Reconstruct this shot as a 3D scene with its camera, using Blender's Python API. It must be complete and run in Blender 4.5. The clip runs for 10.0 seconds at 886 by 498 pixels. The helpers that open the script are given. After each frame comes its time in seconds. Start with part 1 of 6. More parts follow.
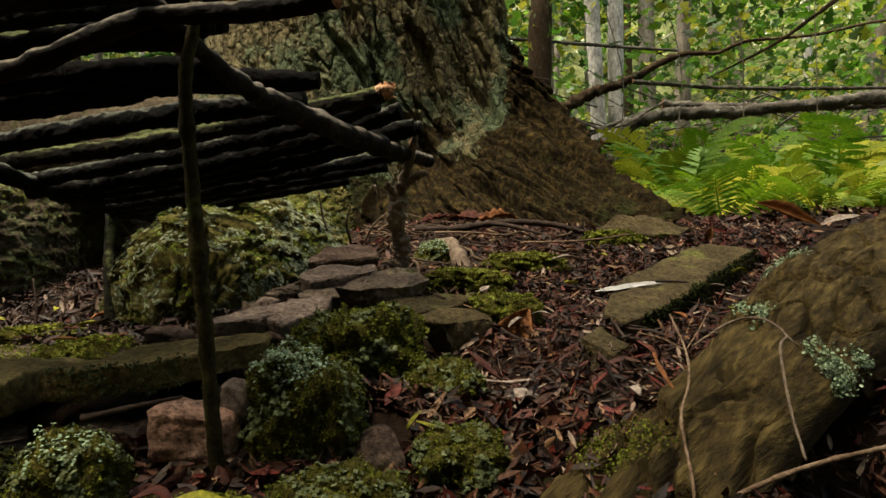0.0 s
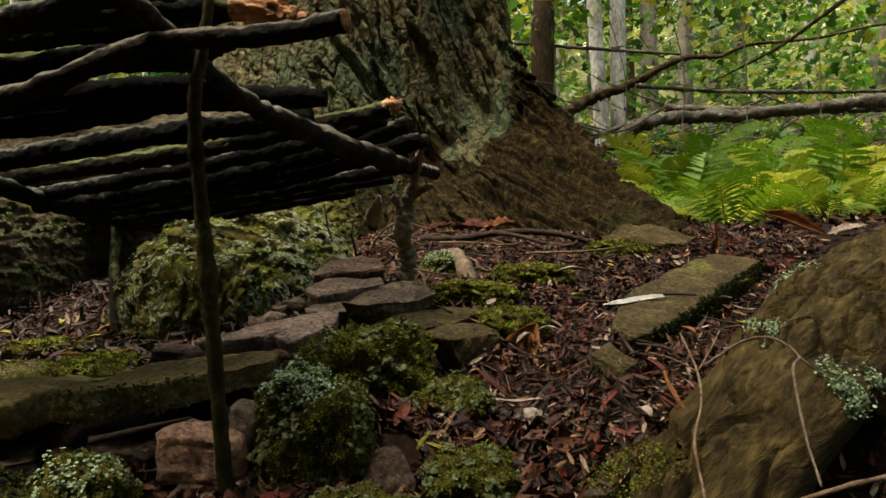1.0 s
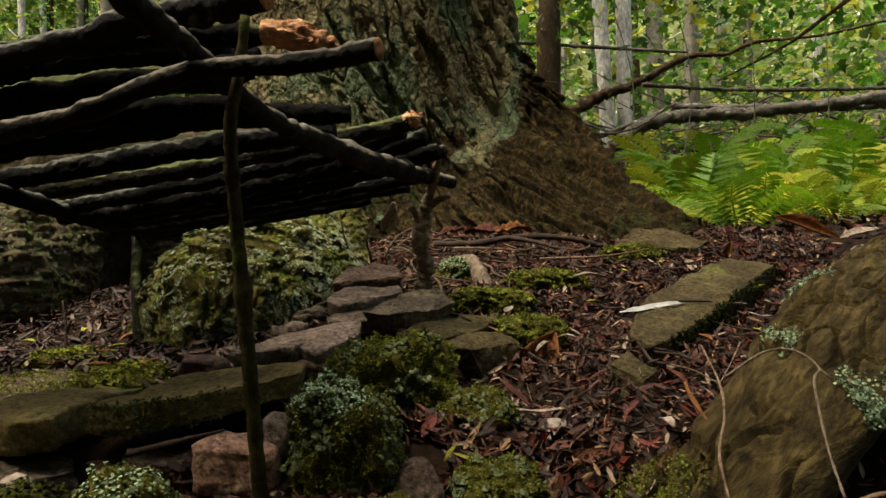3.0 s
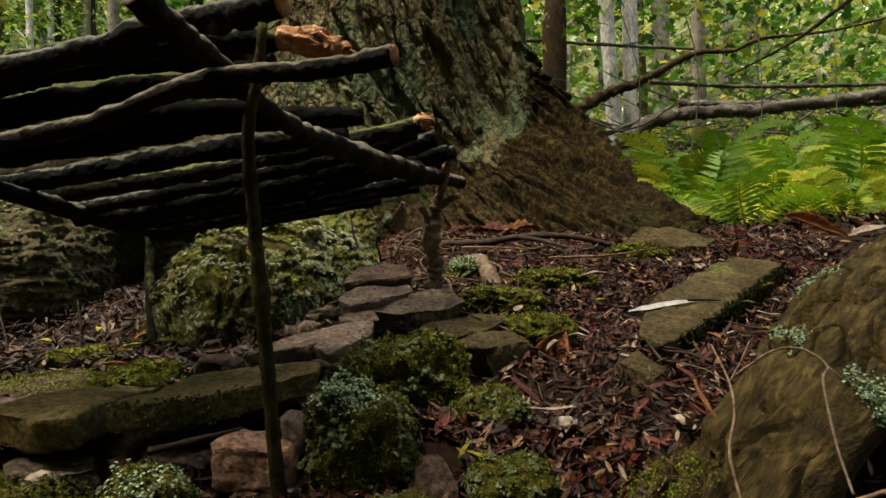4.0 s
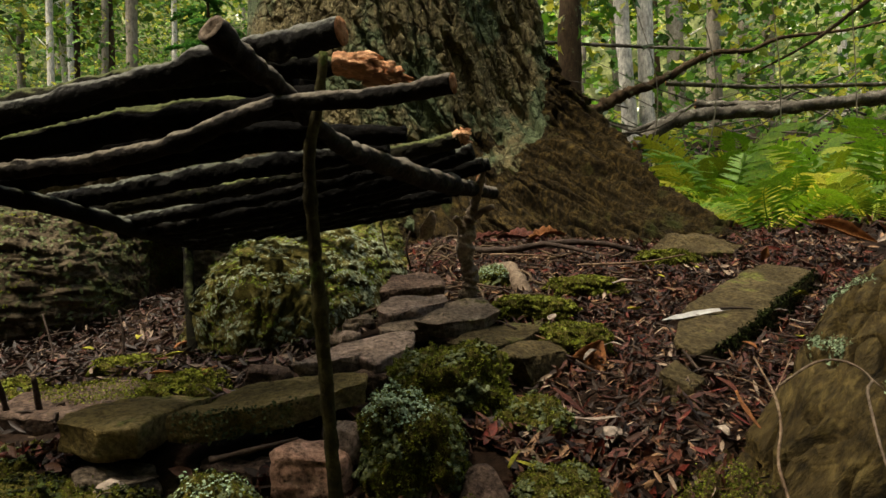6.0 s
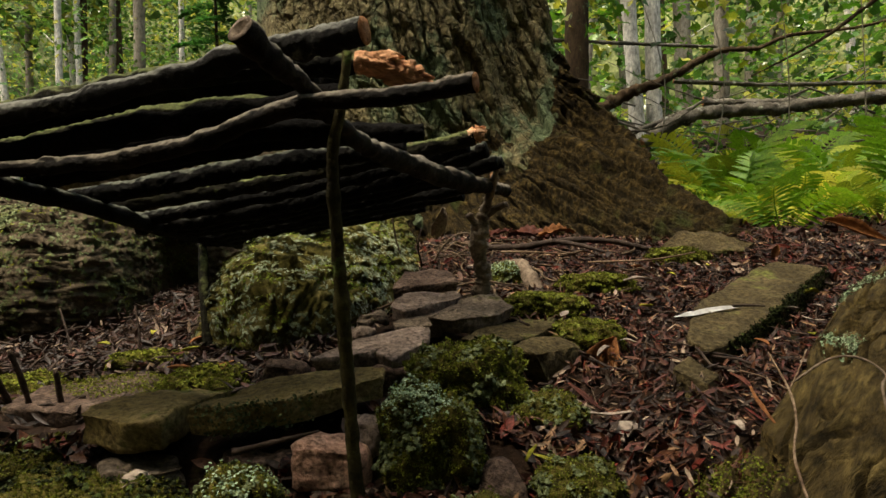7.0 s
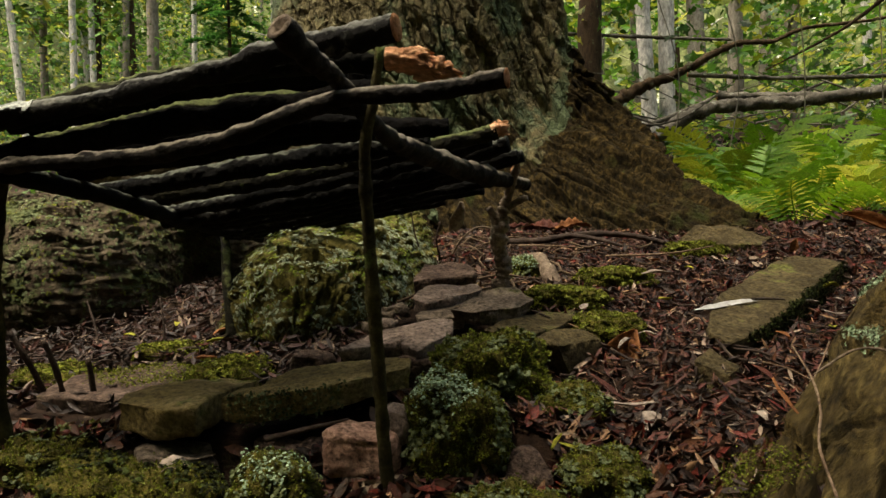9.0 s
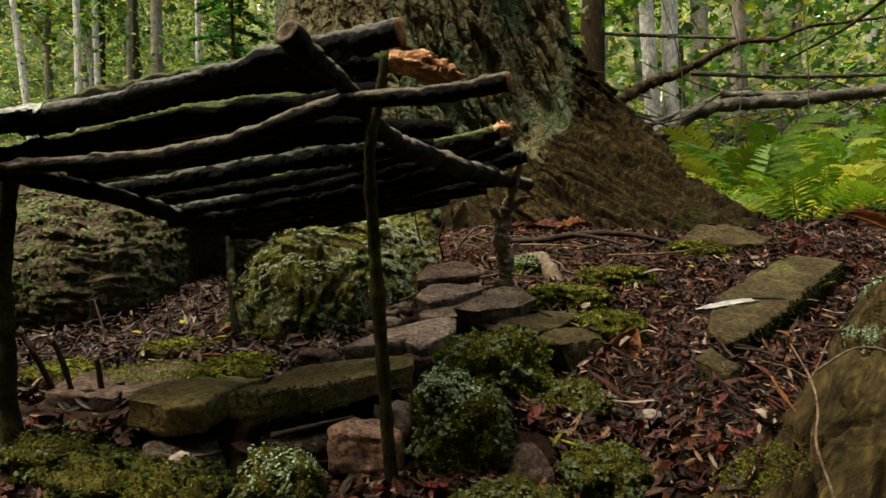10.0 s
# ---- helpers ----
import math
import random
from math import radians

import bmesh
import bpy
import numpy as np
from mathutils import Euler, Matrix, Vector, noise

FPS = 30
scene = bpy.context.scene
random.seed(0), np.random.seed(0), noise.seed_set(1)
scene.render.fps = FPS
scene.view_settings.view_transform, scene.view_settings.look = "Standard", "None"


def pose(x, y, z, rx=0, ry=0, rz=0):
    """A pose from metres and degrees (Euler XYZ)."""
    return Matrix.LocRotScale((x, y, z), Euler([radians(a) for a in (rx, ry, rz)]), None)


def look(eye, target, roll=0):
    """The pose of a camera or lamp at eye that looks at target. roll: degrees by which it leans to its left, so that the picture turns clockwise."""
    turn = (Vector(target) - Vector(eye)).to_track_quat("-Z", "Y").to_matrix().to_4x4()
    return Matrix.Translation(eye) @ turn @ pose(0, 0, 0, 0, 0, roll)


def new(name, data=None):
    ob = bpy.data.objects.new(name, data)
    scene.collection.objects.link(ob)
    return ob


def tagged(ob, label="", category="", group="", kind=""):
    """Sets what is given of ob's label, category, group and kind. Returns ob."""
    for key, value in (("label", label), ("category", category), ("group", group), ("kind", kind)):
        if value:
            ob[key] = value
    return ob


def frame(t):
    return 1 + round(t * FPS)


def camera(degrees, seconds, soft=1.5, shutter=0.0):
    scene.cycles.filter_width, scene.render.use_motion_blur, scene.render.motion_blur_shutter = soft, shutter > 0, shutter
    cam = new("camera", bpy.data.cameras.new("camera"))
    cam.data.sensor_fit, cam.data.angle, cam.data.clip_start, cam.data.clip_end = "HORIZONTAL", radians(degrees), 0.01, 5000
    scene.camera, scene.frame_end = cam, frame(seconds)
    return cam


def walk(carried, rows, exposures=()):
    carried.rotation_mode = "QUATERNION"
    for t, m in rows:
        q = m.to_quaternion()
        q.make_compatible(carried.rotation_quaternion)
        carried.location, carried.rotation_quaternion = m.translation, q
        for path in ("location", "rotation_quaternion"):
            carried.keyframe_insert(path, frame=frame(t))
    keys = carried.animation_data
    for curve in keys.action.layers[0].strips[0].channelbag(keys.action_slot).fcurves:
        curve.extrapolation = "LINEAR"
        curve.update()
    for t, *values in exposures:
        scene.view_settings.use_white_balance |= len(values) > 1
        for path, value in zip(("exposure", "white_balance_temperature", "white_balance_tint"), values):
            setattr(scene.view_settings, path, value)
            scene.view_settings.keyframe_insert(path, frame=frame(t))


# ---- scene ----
cam = camera(68.65, 10.0, soft=1.5)
ROWS = [
    (0.0, 0.00382, -0.00050, 0.13341, 0.412, -1.874, 0.211),
    (0.5, 0.00080, 0.00139, 0.13771, 0.574, -1.826, 0.135),
    (1.0, -0.00090, 0.00207, 0.14536, 0.642, -1.600, 0.037),
    (1.5, -0.00451, -0.00088, 0.15200, 0.542, -1.377, -0.004),
    (2.0, -0.00841, -0.00292, 0.15515, 0.594, -1.429, -0.028),
    (2.5, -0.01353, -0.00521, 0.15722, 0.900, -1.582, -0.197),
    (4.0, -0.02047, -0.01745, 0.16091, 1.659, -1.912, -0.570),
    (4.5, -0.03031, -0.02001, 0.16613, 2.189, -1.936, -0.609),
    (5.0, -0.03997, -0.02486, 0.17300, 2.346, -1.768, -0.604),
    (5.5, -0.04363, -0.02905, 0.17298, 2.605, -1.772, -0.831),
    (7.0, -0.05702, -0.04206, 0.17241, 3.286, -1.988, -0.757),
    (7.5, -0.06264, -0.04326, 0.16589, 3.655, -2.443, -0.786),
    (8.0, -0.06521, -0.04636, 0.16445, 3.872, -2.460, -0.764),
    (8.5, -0.06948, -0.04970, 0.16777, 4.093, -2.555, -0.431),
    (9.0, -0.06980, -0.05309, 0.17134, 4.216, -2.458, -0.726),
    (9.5, -0.06906, -0.05743, 0.17389, 4.256, -2.495, -0.667),
    (10.0, -0.06961, -0.06086, 0.17316, 4.469, -2.610, -0.663),
]


def camera_pose(x, y, z, yaw, pitch, roll):
    a, b = radians(yaw), radians(pitch)
    eye = Vector((x, y, z))
    return look(eye, eye + Vector((-math.sin(a) * math.cos(b), math.cos(a) * math.cos(b), math.sin(b))), roll)


walk(cam, [(t, camera_pose(*row)) for t, *row in ROWS], exposures=[(0.0, 1.32, 7350, 6), (10.0, 1.32, 7350, 6)])

# ---- light: an overcast forest day ----
world = bpy.data.worlds.new("overcast_sky")
scene.world = world
world.use_nodes = True
wn = world.node_tree.nodes
sky = wn.new("ShaderNodeTexSky")
sky.sky_type, sky.sun_disc = "NISHITA", False
sky.sun_elevation, sky.sun_rotation = radians(72), radians(-119)
sky.dust_density = 5.0
wn["Background"].inputs["Strength"].default_value = 0.15
world.node_tree.links.new(sky.outputs[0], wn["Background"].inputs["Color"])
sun = new("sun", bpy.data.lights.new("sun", "SUN"))
sun.data.energy, sun.data.angle, sun.data.color = 5.0, radians(26), (1.0, 0.93, 0.82)
sun.matrix_world = look((-1.8, -1.0, 6.4), (0, 0, 0))

# ---- materials ----


def lin(h):
    """Linear colour from a hex string."""
    c = [int(h[i:i + 2], 16) / 255 for i in (0, 2, 4)]
    return tuple(v / 12.92 if v < 0.04045 else ((v + 0.055) / 1.055) ** 2.4 for v in c) + (1.0,)


def mat(name, cols, scale=20.0, rough=0.85, bump=0.4, fine=120.0, stretch=(1, 1, 1), vary=None, spots=None,
        spot_scale=12.0, spot_at=0.58, leafy=0.0, dist=0.004, spec=0.1, grain=None, mottle=(0.4, 1.5), plates=None, upper=None):
    """A rough natural surface: a ramp over broad noise, mottled by fine noise, with bump; vary: a second ramp by
    random island or object; spots: a colour laid in patches; upper: lichen and sky-lit rim painted as one colour on the
    upper side; leafy: share of light let through."""
    m = bpy.data.materials.new(name)
    m.use_nodes = True
    n, l = m.node_tree.nodes, m.node_tree.links
    p = n["Principled BSDF"]
    tc = n.new("ShaderNodeTexCoord")
    mp = n.new("ShaderNodeMapping")
    mp.inputs["Scale"].default_value = stretch
    if grain is None:
        l.new(tc.outputs["Object"], mp.inputs["Vector"])
    else:
        turn = n.new("ShaderNodeMapping")
        turn.inputs["Rotation"].default_value = (0, 0, radians(-grain))
        l.new(tc.outputs["Object"], turn.inputs["Vector"])
        l.new(turn.outputs[0], mp.inputs["Vector"])
    a = n.new("ShaderNodeTexNoise")
    a.inputs["Scale"].default_value, a.inputs["Detail"].default_value = scale, 8
    a.inputs["Roughness"].default_value = 0.65
    l.new(mp.outputs[0], a.inputs["Vector"])
    r = n.new("ShaderNodeValToRGB")
    e = r.color_ramp.elements
    while len(e) < len(cols):
        e.new(0.5)
    for i, c in enumerate(cols):
        e[i].position = 0.28 + 0.44 * i / max(1, len(cols) - 1)
        e[i].color = lin(c)
    l.new(a.outputs["Fac"], r.inputs["Fac"])
    col = r.outputs["Color"]
    if vary:
        kind, ramp, share = vary
        if kind == "island":
            g = n.new("ShaderNodeNewGeometry")
            rnd = g.outputs["Random Per Island"]
        else:
            g = n.new("ShaderNodeObjectInfo")
            rnd = g.outputs["Random"]
        r2 = n.new("ShaderNodeValToRGB")
        r2.color_ramp.interpolation = "CONSTANT" if kind == "island" else "LINEAR"
        e2 = r2.color_ramp.elements
        while len(e2) < len(ramp):
            e2.new(0.5)
        for i, c in enumerate(ramp):
            e2[i].position, e2[i].color = i / len(ramp), lin(c)
        l.new(rnd, r2.inputs["Fac"])
        mx = n.new("ShaderNodeMix")
        mx.data_type = "RGBA"
        mx.inputs["Factor"].default_value = share
        l.new(col, mx.inputs["A"])
        l.new(r2.outputs["Color"], mx.inputs["B"])
        col = mx.outputs["Result"]
    if spots:
        b = n.new("ShaderNodeTexNoise")
        b.inputs["Scale"].default_value, b.inputs["Detail"].default_value = spot_scale, 6
        b.inputs["Roughness"].default_value = 0.7
        l.new(tc.outputs["Object"], b.inputs["Vector"])
        rs = n.new("ShaderNodeMapRange")
        rs.inputs["From Min"].default_value, rs.inputs["From Max"].default_value = spot_at, spot_at + 0.08
        l.new(b.outputs["Fac"], rs.inputs["Value"])
        mx = n.new("ShaderNodeMix")
        mx.data_type = "RGBA"
        l.new(rs.outputs["Result"], mx.inputs["Factor"])
        l.new(col, mx.inputs["A"])
        mx.inputs["B"].default_value = lin(spots)
        col = mx.outputs["Result"]
    # lighter tops: lichen and the sky's light painted together, by the normal's z
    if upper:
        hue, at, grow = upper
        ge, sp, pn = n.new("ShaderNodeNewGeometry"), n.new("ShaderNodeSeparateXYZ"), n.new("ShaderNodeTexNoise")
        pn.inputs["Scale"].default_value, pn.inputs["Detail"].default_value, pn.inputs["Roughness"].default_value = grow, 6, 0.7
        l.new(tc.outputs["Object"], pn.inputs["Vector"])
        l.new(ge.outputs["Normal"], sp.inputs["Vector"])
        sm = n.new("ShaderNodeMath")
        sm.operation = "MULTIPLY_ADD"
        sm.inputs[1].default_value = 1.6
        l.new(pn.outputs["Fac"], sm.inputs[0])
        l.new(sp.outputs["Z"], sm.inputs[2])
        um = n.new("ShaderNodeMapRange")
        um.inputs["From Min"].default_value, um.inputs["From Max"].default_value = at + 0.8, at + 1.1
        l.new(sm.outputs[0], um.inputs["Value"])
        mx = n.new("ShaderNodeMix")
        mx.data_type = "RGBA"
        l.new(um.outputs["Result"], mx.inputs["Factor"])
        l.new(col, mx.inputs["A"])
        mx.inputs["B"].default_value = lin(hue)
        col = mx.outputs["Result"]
    f = n.new("ShaderNodeTexNoise")
    f.inputs["Scale"].default_value, f.inputs["Detail"].default_value = fine, 6
    f.inputs["Roughness"].default_value = 0.7
    l.new(mp.outputs[0], f.inputs["Vector"])
    mr = n.new("ShaderNodeMapRange")
    mr.inputs["From Min"].default_value, mr.inputs["From Max"].default_value = 0.3, 0.7
    mr.inputs["To Min"].default_value, mr.inputs["To Max"].default_value = mottle
    l.new(f.outputs["Fac"], mr.inputs["Value"])
    mu = n.new("ShaderNodeMix")
    mu.data_type, mu.blend_type = "RGBA", "MULTIPLY"
    mu.inputs["Factor"].default_value = 1.0
    l.new(col, mu.inputs["A"])
    l.new(mr.outputs["Result"], mu.inputs["B"])
    done = mu.outputs["Result"]
    # plates: cracked cells, with the colour darker along the cracks
    if plates:
        cell, squash, wide, crack_tone, rise = plates
        pm = n.new("ShaderNodeMapping")
        pm.inputs["Scale"].default_value = squash
        wob = n.new("ShaderNodeTexNoise")
        wob.inputs["Scale"].default_value, wob.inputs["Detail"].default_value = cell * 0.8, 4
        sway = n.new("ShaderNodeVectorMath")
        sway.operation = "MULTIPLY_ADD"
        sway.inputs[1].default_value = (1.4 / cell,) * 3
        l.new(tc.outputs["Object"], wob.inputs["Vector"])
        l.new(wob.outputs["Color"], sway.inputs[0])
        l.new(tc.outputs["Object"], sway.inputs[2])
        l.new(sway.outputs[0], pm.inputs["Vector"])
        vo = n.new("ShaderNodeTexVoronoi")
        vo.feature = "DISTANCE_TO_EDGE"
        vo.inputs["Scale"].default_value = cell
        l.new(pm.outputs[0], vo.inputs["Vector"])
        gap = n.new("ShaderNodeMapRange")
        gap.inputs["From Min"].default_value, gap.inputs["From Max"].default_value = wide * 0.15, wide
        l.new(vo.outputs["Distance"], gap.inputs["Value"])
        tone = n.new("ShaderNodeMapRange")
        tone.inputs["To Min"].default_value, tone.inputs["To Max"].default_value = crack_tone, 1.0
        l.new(gap.outputs["Result"], tone.inputs["Value"])
        mc = n.new("ShaderNodeMix")
        mc.data_type, mc.blend_type = "RGBA", "MULTIPLY"
        mc.inputs["Factor"].default_value = 1.0
        l.new(done, mc.inputs["A"])
        l.new(tone.outputs["Result"], mc.inputs["B"])
        done = mc.outputs["Result"]
    l.new(done, p.inputs["Base Color"])
    p.inputs["Roughness"].default_value = rough
    p.inputs["Specular IOR Level"].default_value = spec
    bp = n.new("ShaderNodeBump")
    bp.inputs["Strength"].default_value, bp.inputs["Distance"].default_value = bump, dist
    ad = n.new("ShaderNodeMath")
    ad.operation = "ADD"
    l.new(a.outputs["Fac"], ad.inputs[0])
    l.new(f.outputs["Fac"], ad.inputs[1])
    height = ad.outputs[0]
    if plates:
        up = n.new("ShaderNodeMath")
        up.operation = "MULTIPLY_ADD"
        up.inputs[1].default_value = rise
        l.new(gap.outputs["Result"], up.inputs[0])
        l.new(height, up.inputs[2])
        height = up.outputs[0]
    l.new(height, bp.inputs["Height"])
    l.new(bp.outputs[0], p.inputs["Normal"])
    if leafy:
        tr = n.new("ShaderNodeBsdfTranslucent")
        l.new(mu.outputs["Result"], tr.inputs["Color"])
        ms = n.new("ShaderNodeMixShader")
        ms.inputs[0].default_value = leafy
        l.new(p.outputs[0], ms.inputs[1])
        l.new(tr.outputs[0], ms.inputs[2])
        l.new(ms.outputs[0], n["Material Output"].inputs["Surface"])
    return m


M_HUMUS = mat("humus", ["120c08", "231811", "322419"], 30, 0.95, 0.8, 160, spots="282b11", spot_scale=7, spot_at=0.6)
M_LITTER = mat("dry_leaf_litter", ["271811", "3c281b"], 60, 0.55, 0.3, 300, spec=0.2,
               vary=("island", ["62251c", "2f201c", "4a2b25", "522a23", "4e3226", "8a6a4e", "1d120e", "281b13", "94806e", "342921", "100a08", "5e3a26", "291b12", "120b08", "4e3222", "1f1512", "4a2818", "3e1b12", "3a2014", "54301f"], 0.85))
# reddish litter, its colour darkened further for the shade of hollow and roof
M_LITTER_DARK = mat("shade_darkened_litter", ["2d1b14", "452e21"], 60, 0.55, 0.3, 300, spec=0.25,
                    vary=("island", ["1c120e", "281a14", "341e17", "3a1e18", "150e0b", "4a2c22", "2b1712", "221815", "6a5848", "0e0907"], 0.88))
M_STONE_OLIVE = mat("olive_stained_sandstone", ["322a1b", "4d432d", "675b40"], 16, 0.86, 1.0, 190, spots="5f6132", spot_scale=14, spot_at=0.56, dist=0.006, mottle=(0.1, 1.95))
# olive stone in a brighter copy, to offset the roof's shade on the slabs
M_SLAB_BRIGHTENED = mat("olive_slab_brightened", ["50442c", "76663f", "96845e"], 16, 0.86, 1.0, 190, spots="5f6132", spot_scale=14, spot_at=0.58, dist=0.006, mottle=(0.3, 1.7))
M_STONE_GREY = mat("grey_brown_sandstone", ["463c34", "63574b", "7c6e5f"], 22, 0.86, 1.0, 190, spots="55522f", spot_scale=18, spot_at=0.6, dist=0.006, mottle=(0.1, 1.95))
M_STONE_PINK = mat("pinkish_sandstone", ["544840", "76675d", "948379"], 28, 0.85, 1.0, 190, spots="65523d", spot_scale=20, spot_at=0.63, dist=0.006, mottle=(0.1, 1.95))
M_STONE_ROSE = mat("rose_pink_stone", ["745648", "a4806e", "c4a28e"], 28, 0.85, 1.0, 190, spots="4a3c30", spot_scale=20, spot_at=0.6, dist=0.006, mottle=(0.1, 1.95))
M_STONE_RED = mat("reddish_brown_stone", ["382c26", "514239", "67574d"], 24, 0.86, 1.0, 190, spots="47451f", spot_scale=22, spot_at=0.6, dist=0.006, mottle=(0.1, 1.95))
M_BARK = mat("furrowed_bark", ["3d3626", "6a6146", "8a8264"], 26, 0.92, 1.0, 130, (1, 1, 0.6), spots="566148", spot_scale=3.0, spot_at=0.49, dist=0.009, plates=(26, (1, 1, 0.4), 0.1, 0.6, 0.9))
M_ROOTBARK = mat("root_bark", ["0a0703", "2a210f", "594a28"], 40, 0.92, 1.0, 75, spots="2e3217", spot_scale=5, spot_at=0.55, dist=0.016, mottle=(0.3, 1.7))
M_MOSSBARK = mat("moss_over_bark", ["302e16", "585228", "7e7650"], 26, 0.95, 0.9, 150, spots="5a4c3e", spot_scale=7, spot_at=0.62, dist=0.006)
M_LICHENBARK = mat("lichened_brown_bark", ["322a20", "52483a", "6e6452"], 22, 0.95, 0.9, 120, spots="565c3a", spot_scale=9, spot_at=0.55, dist=0.006)
# the upper colour on these sticks holds sky-lit rims as well as lichen
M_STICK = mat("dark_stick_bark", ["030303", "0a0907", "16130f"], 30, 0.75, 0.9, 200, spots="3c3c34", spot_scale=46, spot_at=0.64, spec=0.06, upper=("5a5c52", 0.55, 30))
# shaded copy of the stick bark: no light tops where the beams block light
M_STICK_SHADED = mat("shaded_stick_bark", ["040403", "0b0908", "191511"], 30, 0.8, 0.9, 200, spots="2c2a24", spot_scale=46, spot_at=0.64, spec=0.05)
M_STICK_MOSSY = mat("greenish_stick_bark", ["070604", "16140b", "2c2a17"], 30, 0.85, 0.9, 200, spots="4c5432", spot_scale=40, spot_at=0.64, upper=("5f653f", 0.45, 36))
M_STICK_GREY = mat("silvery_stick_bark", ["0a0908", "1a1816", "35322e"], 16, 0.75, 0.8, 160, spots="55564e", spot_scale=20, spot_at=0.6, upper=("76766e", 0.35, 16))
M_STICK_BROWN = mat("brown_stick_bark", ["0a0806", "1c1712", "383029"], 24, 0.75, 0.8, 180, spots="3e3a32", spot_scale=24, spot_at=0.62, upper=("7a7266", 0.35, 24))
M_ROOT_LICHEN = mat("pale_root_lichen", ["5a634e", "7e876c", "a2aa90"], 60, 0.95, 0.5, 300,
                    vary=("island", ["4c563a", "6e7856", "969e80", "485034", "727648", "acb496", "665e4a"], 0.45))
M_ROOT_MOSS = mat("bright_root_moss", ["48581c", "6c7a2c", "8e9a48"], 60, 0.95, 0.6, 240, leafy=0.15,
                  vary=("island", ["46541c", "6c7828", "949e3c", "3c4818", "746c34", "9aa456", "547030"], 0.45))
M_POST_GREEN = mat("greenish_post_bark", ["1c180c", "383219", "544e2c"], 30, 0.85, 0.9, 200, spots="5d6b36", spot_scale=26, spot_at=0.6)
M_POST = mat("weathered_grey_bark", ["42382e", "7d6f5f", "b4a490"], 34, 0.85, 0.9, 200)
M_WHITE_LICHEN = mat("whitish_crust_lichen", ["6c706a", "b0b4ac", "dcdfd8"], 40, 0.95, 0.7, 200, mottle=(0.1, 1.9))
M_CUT = mat("fresh_cut_wood", ["7d4a30", "a06d48", "bb8c68"], 60, 0.8, 0.6, 250)
M_RAW = mat("torn_orange_wood", ["a2684a", "d49c74", "eccaa8"], 50, 0.8, 0.9, 200, (0.25, 1, 1))
M_LOG = mat("weathered_barkless_wood", ["1c150a", "44381e", "6b5c36"], 70, 0.85, 1.0, 260, (0.05, 1, 1), grain=52, dist=0.007, mottle=(0.25, 1.7))
M_MOSS = mat("green_moss", ["363c13", "5b631e", "7c8234"], 60, 0.95, 0.6, 240, leafy=0.15,
             vary=("island", ["414915", "636b20", "828836", "343913", "695f2b", "8c924e", "524320", "747727"], 0.5))
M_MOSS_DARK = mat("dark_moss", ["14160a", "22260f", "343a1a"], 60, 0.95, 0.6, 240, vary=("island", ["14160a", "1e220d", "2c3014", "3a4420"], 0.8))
M_MOSS_BODY = mat("moss_cushion", ["28260e", "46421c", "5c5226"], 50, 0.98, 0.9, 200)
M_LICHEN = mat("pale_green_lichen", ["62745a", "869a7a", "a6b898"], 80, 0.95, 0.5, 300,
               vary=("island", ["5c6e52", "829878", "aabc9c", "6c7e60", "94a680"], 0.5))
M_SCALE = mat("foliose_lichen", ["3e462c", "575f40", "737b5b"], 80, 0.95, 0.5, 300,
              vary=("island", ["363d24", "4a5234", "5e6648", "32371c", "50502c", "70785a"], 0.55))
M_TWIG = mat("dry_twig_bark", ["4a3a2e", "6f5a48", "8a7764"], 50, 0.8, 0.5, 260)
M_ROOTLET = mat("brown_rootlet", ["33291f", "534436", "74624e"], 50, 0.8, 0.5, 260)
M_TWIG_PALE = mat("bleached_twig", ["4e4136", "6f6052", "8d7e6c"], 50, 0.8, 0.5, 260)
M_TWIG_DARK = mat("damp_dark_twig", ["211a16", "382d27", "4b3e35"], 50, 0.7, 0.5, 260)
M_LEAF_BROWN = mat("dry_brown_leaf", ["573620", "7a4e2e", "98693f"], 40, 0.6, 0.4, 200, leafy=0.2)
M_LEAF_PALE = mat("pale_curled_leaf", ["5f5248", "83756a", "a39688"], 40, 0.6, 0.4, 200)
M_LEAF_RED = mat("red_brown_leaf", ["2e1511", "45221a", "5c3628"], 40, 0.55, 0.4, 200)
M_LEAF_YELLOW = mat("yellowed_leaf", ["5f5f1a", "82802a", "9c9540"], 40, 0.55, 0.4, 200, leafy=0.2)
M_FEATHER = mat("white_feather", ["8a8884", "a8a7a4", "c0c0bd"], 60, 0.7, 0.3, 300, mottle=(0.85, 1.12))
M_FEATHER_TIP = mat("dark_feather_tip", ["2a2320", "473c35"], 60, 0.7, 0.3, 300)
M_FERN = mat("fern_green", ["3d6613", "7aa023", "cacc46"], 3.0, 0.5, 0.2, 120, leafy=0.4, spec=0.3,
             vary=("object", ["335c11", "6c941e", "cfc23d", "3f6f1a", "b5ac36", "2c4e11", "58861f"], 0.75))
M_LEAF_GREEN = mat("broadleaf_green", ["4a7519", "6a982a", "90ae39"], 2.0, 0.42, 0.2, 120, leafy=0.45, spec=0.4,
                   vary=("island", ["264e0e", "406a1a", "648c28", "305a1c", "7c8626", "4c7428", "183410", "9c9838", "12280a"], 0.88))
M_LEAF_DULL = mat("shaded_foliage", ["4a6a2a", "6c8838", "8c9a48"], 0.8, 0.6, 0.2, 60, leafy=0.4,
                  vary=("island", ["345a20", "4a702a", "648a36", "80903a", "3c6034", "9a983e", "2a4420", "1e341a"], 0.85))
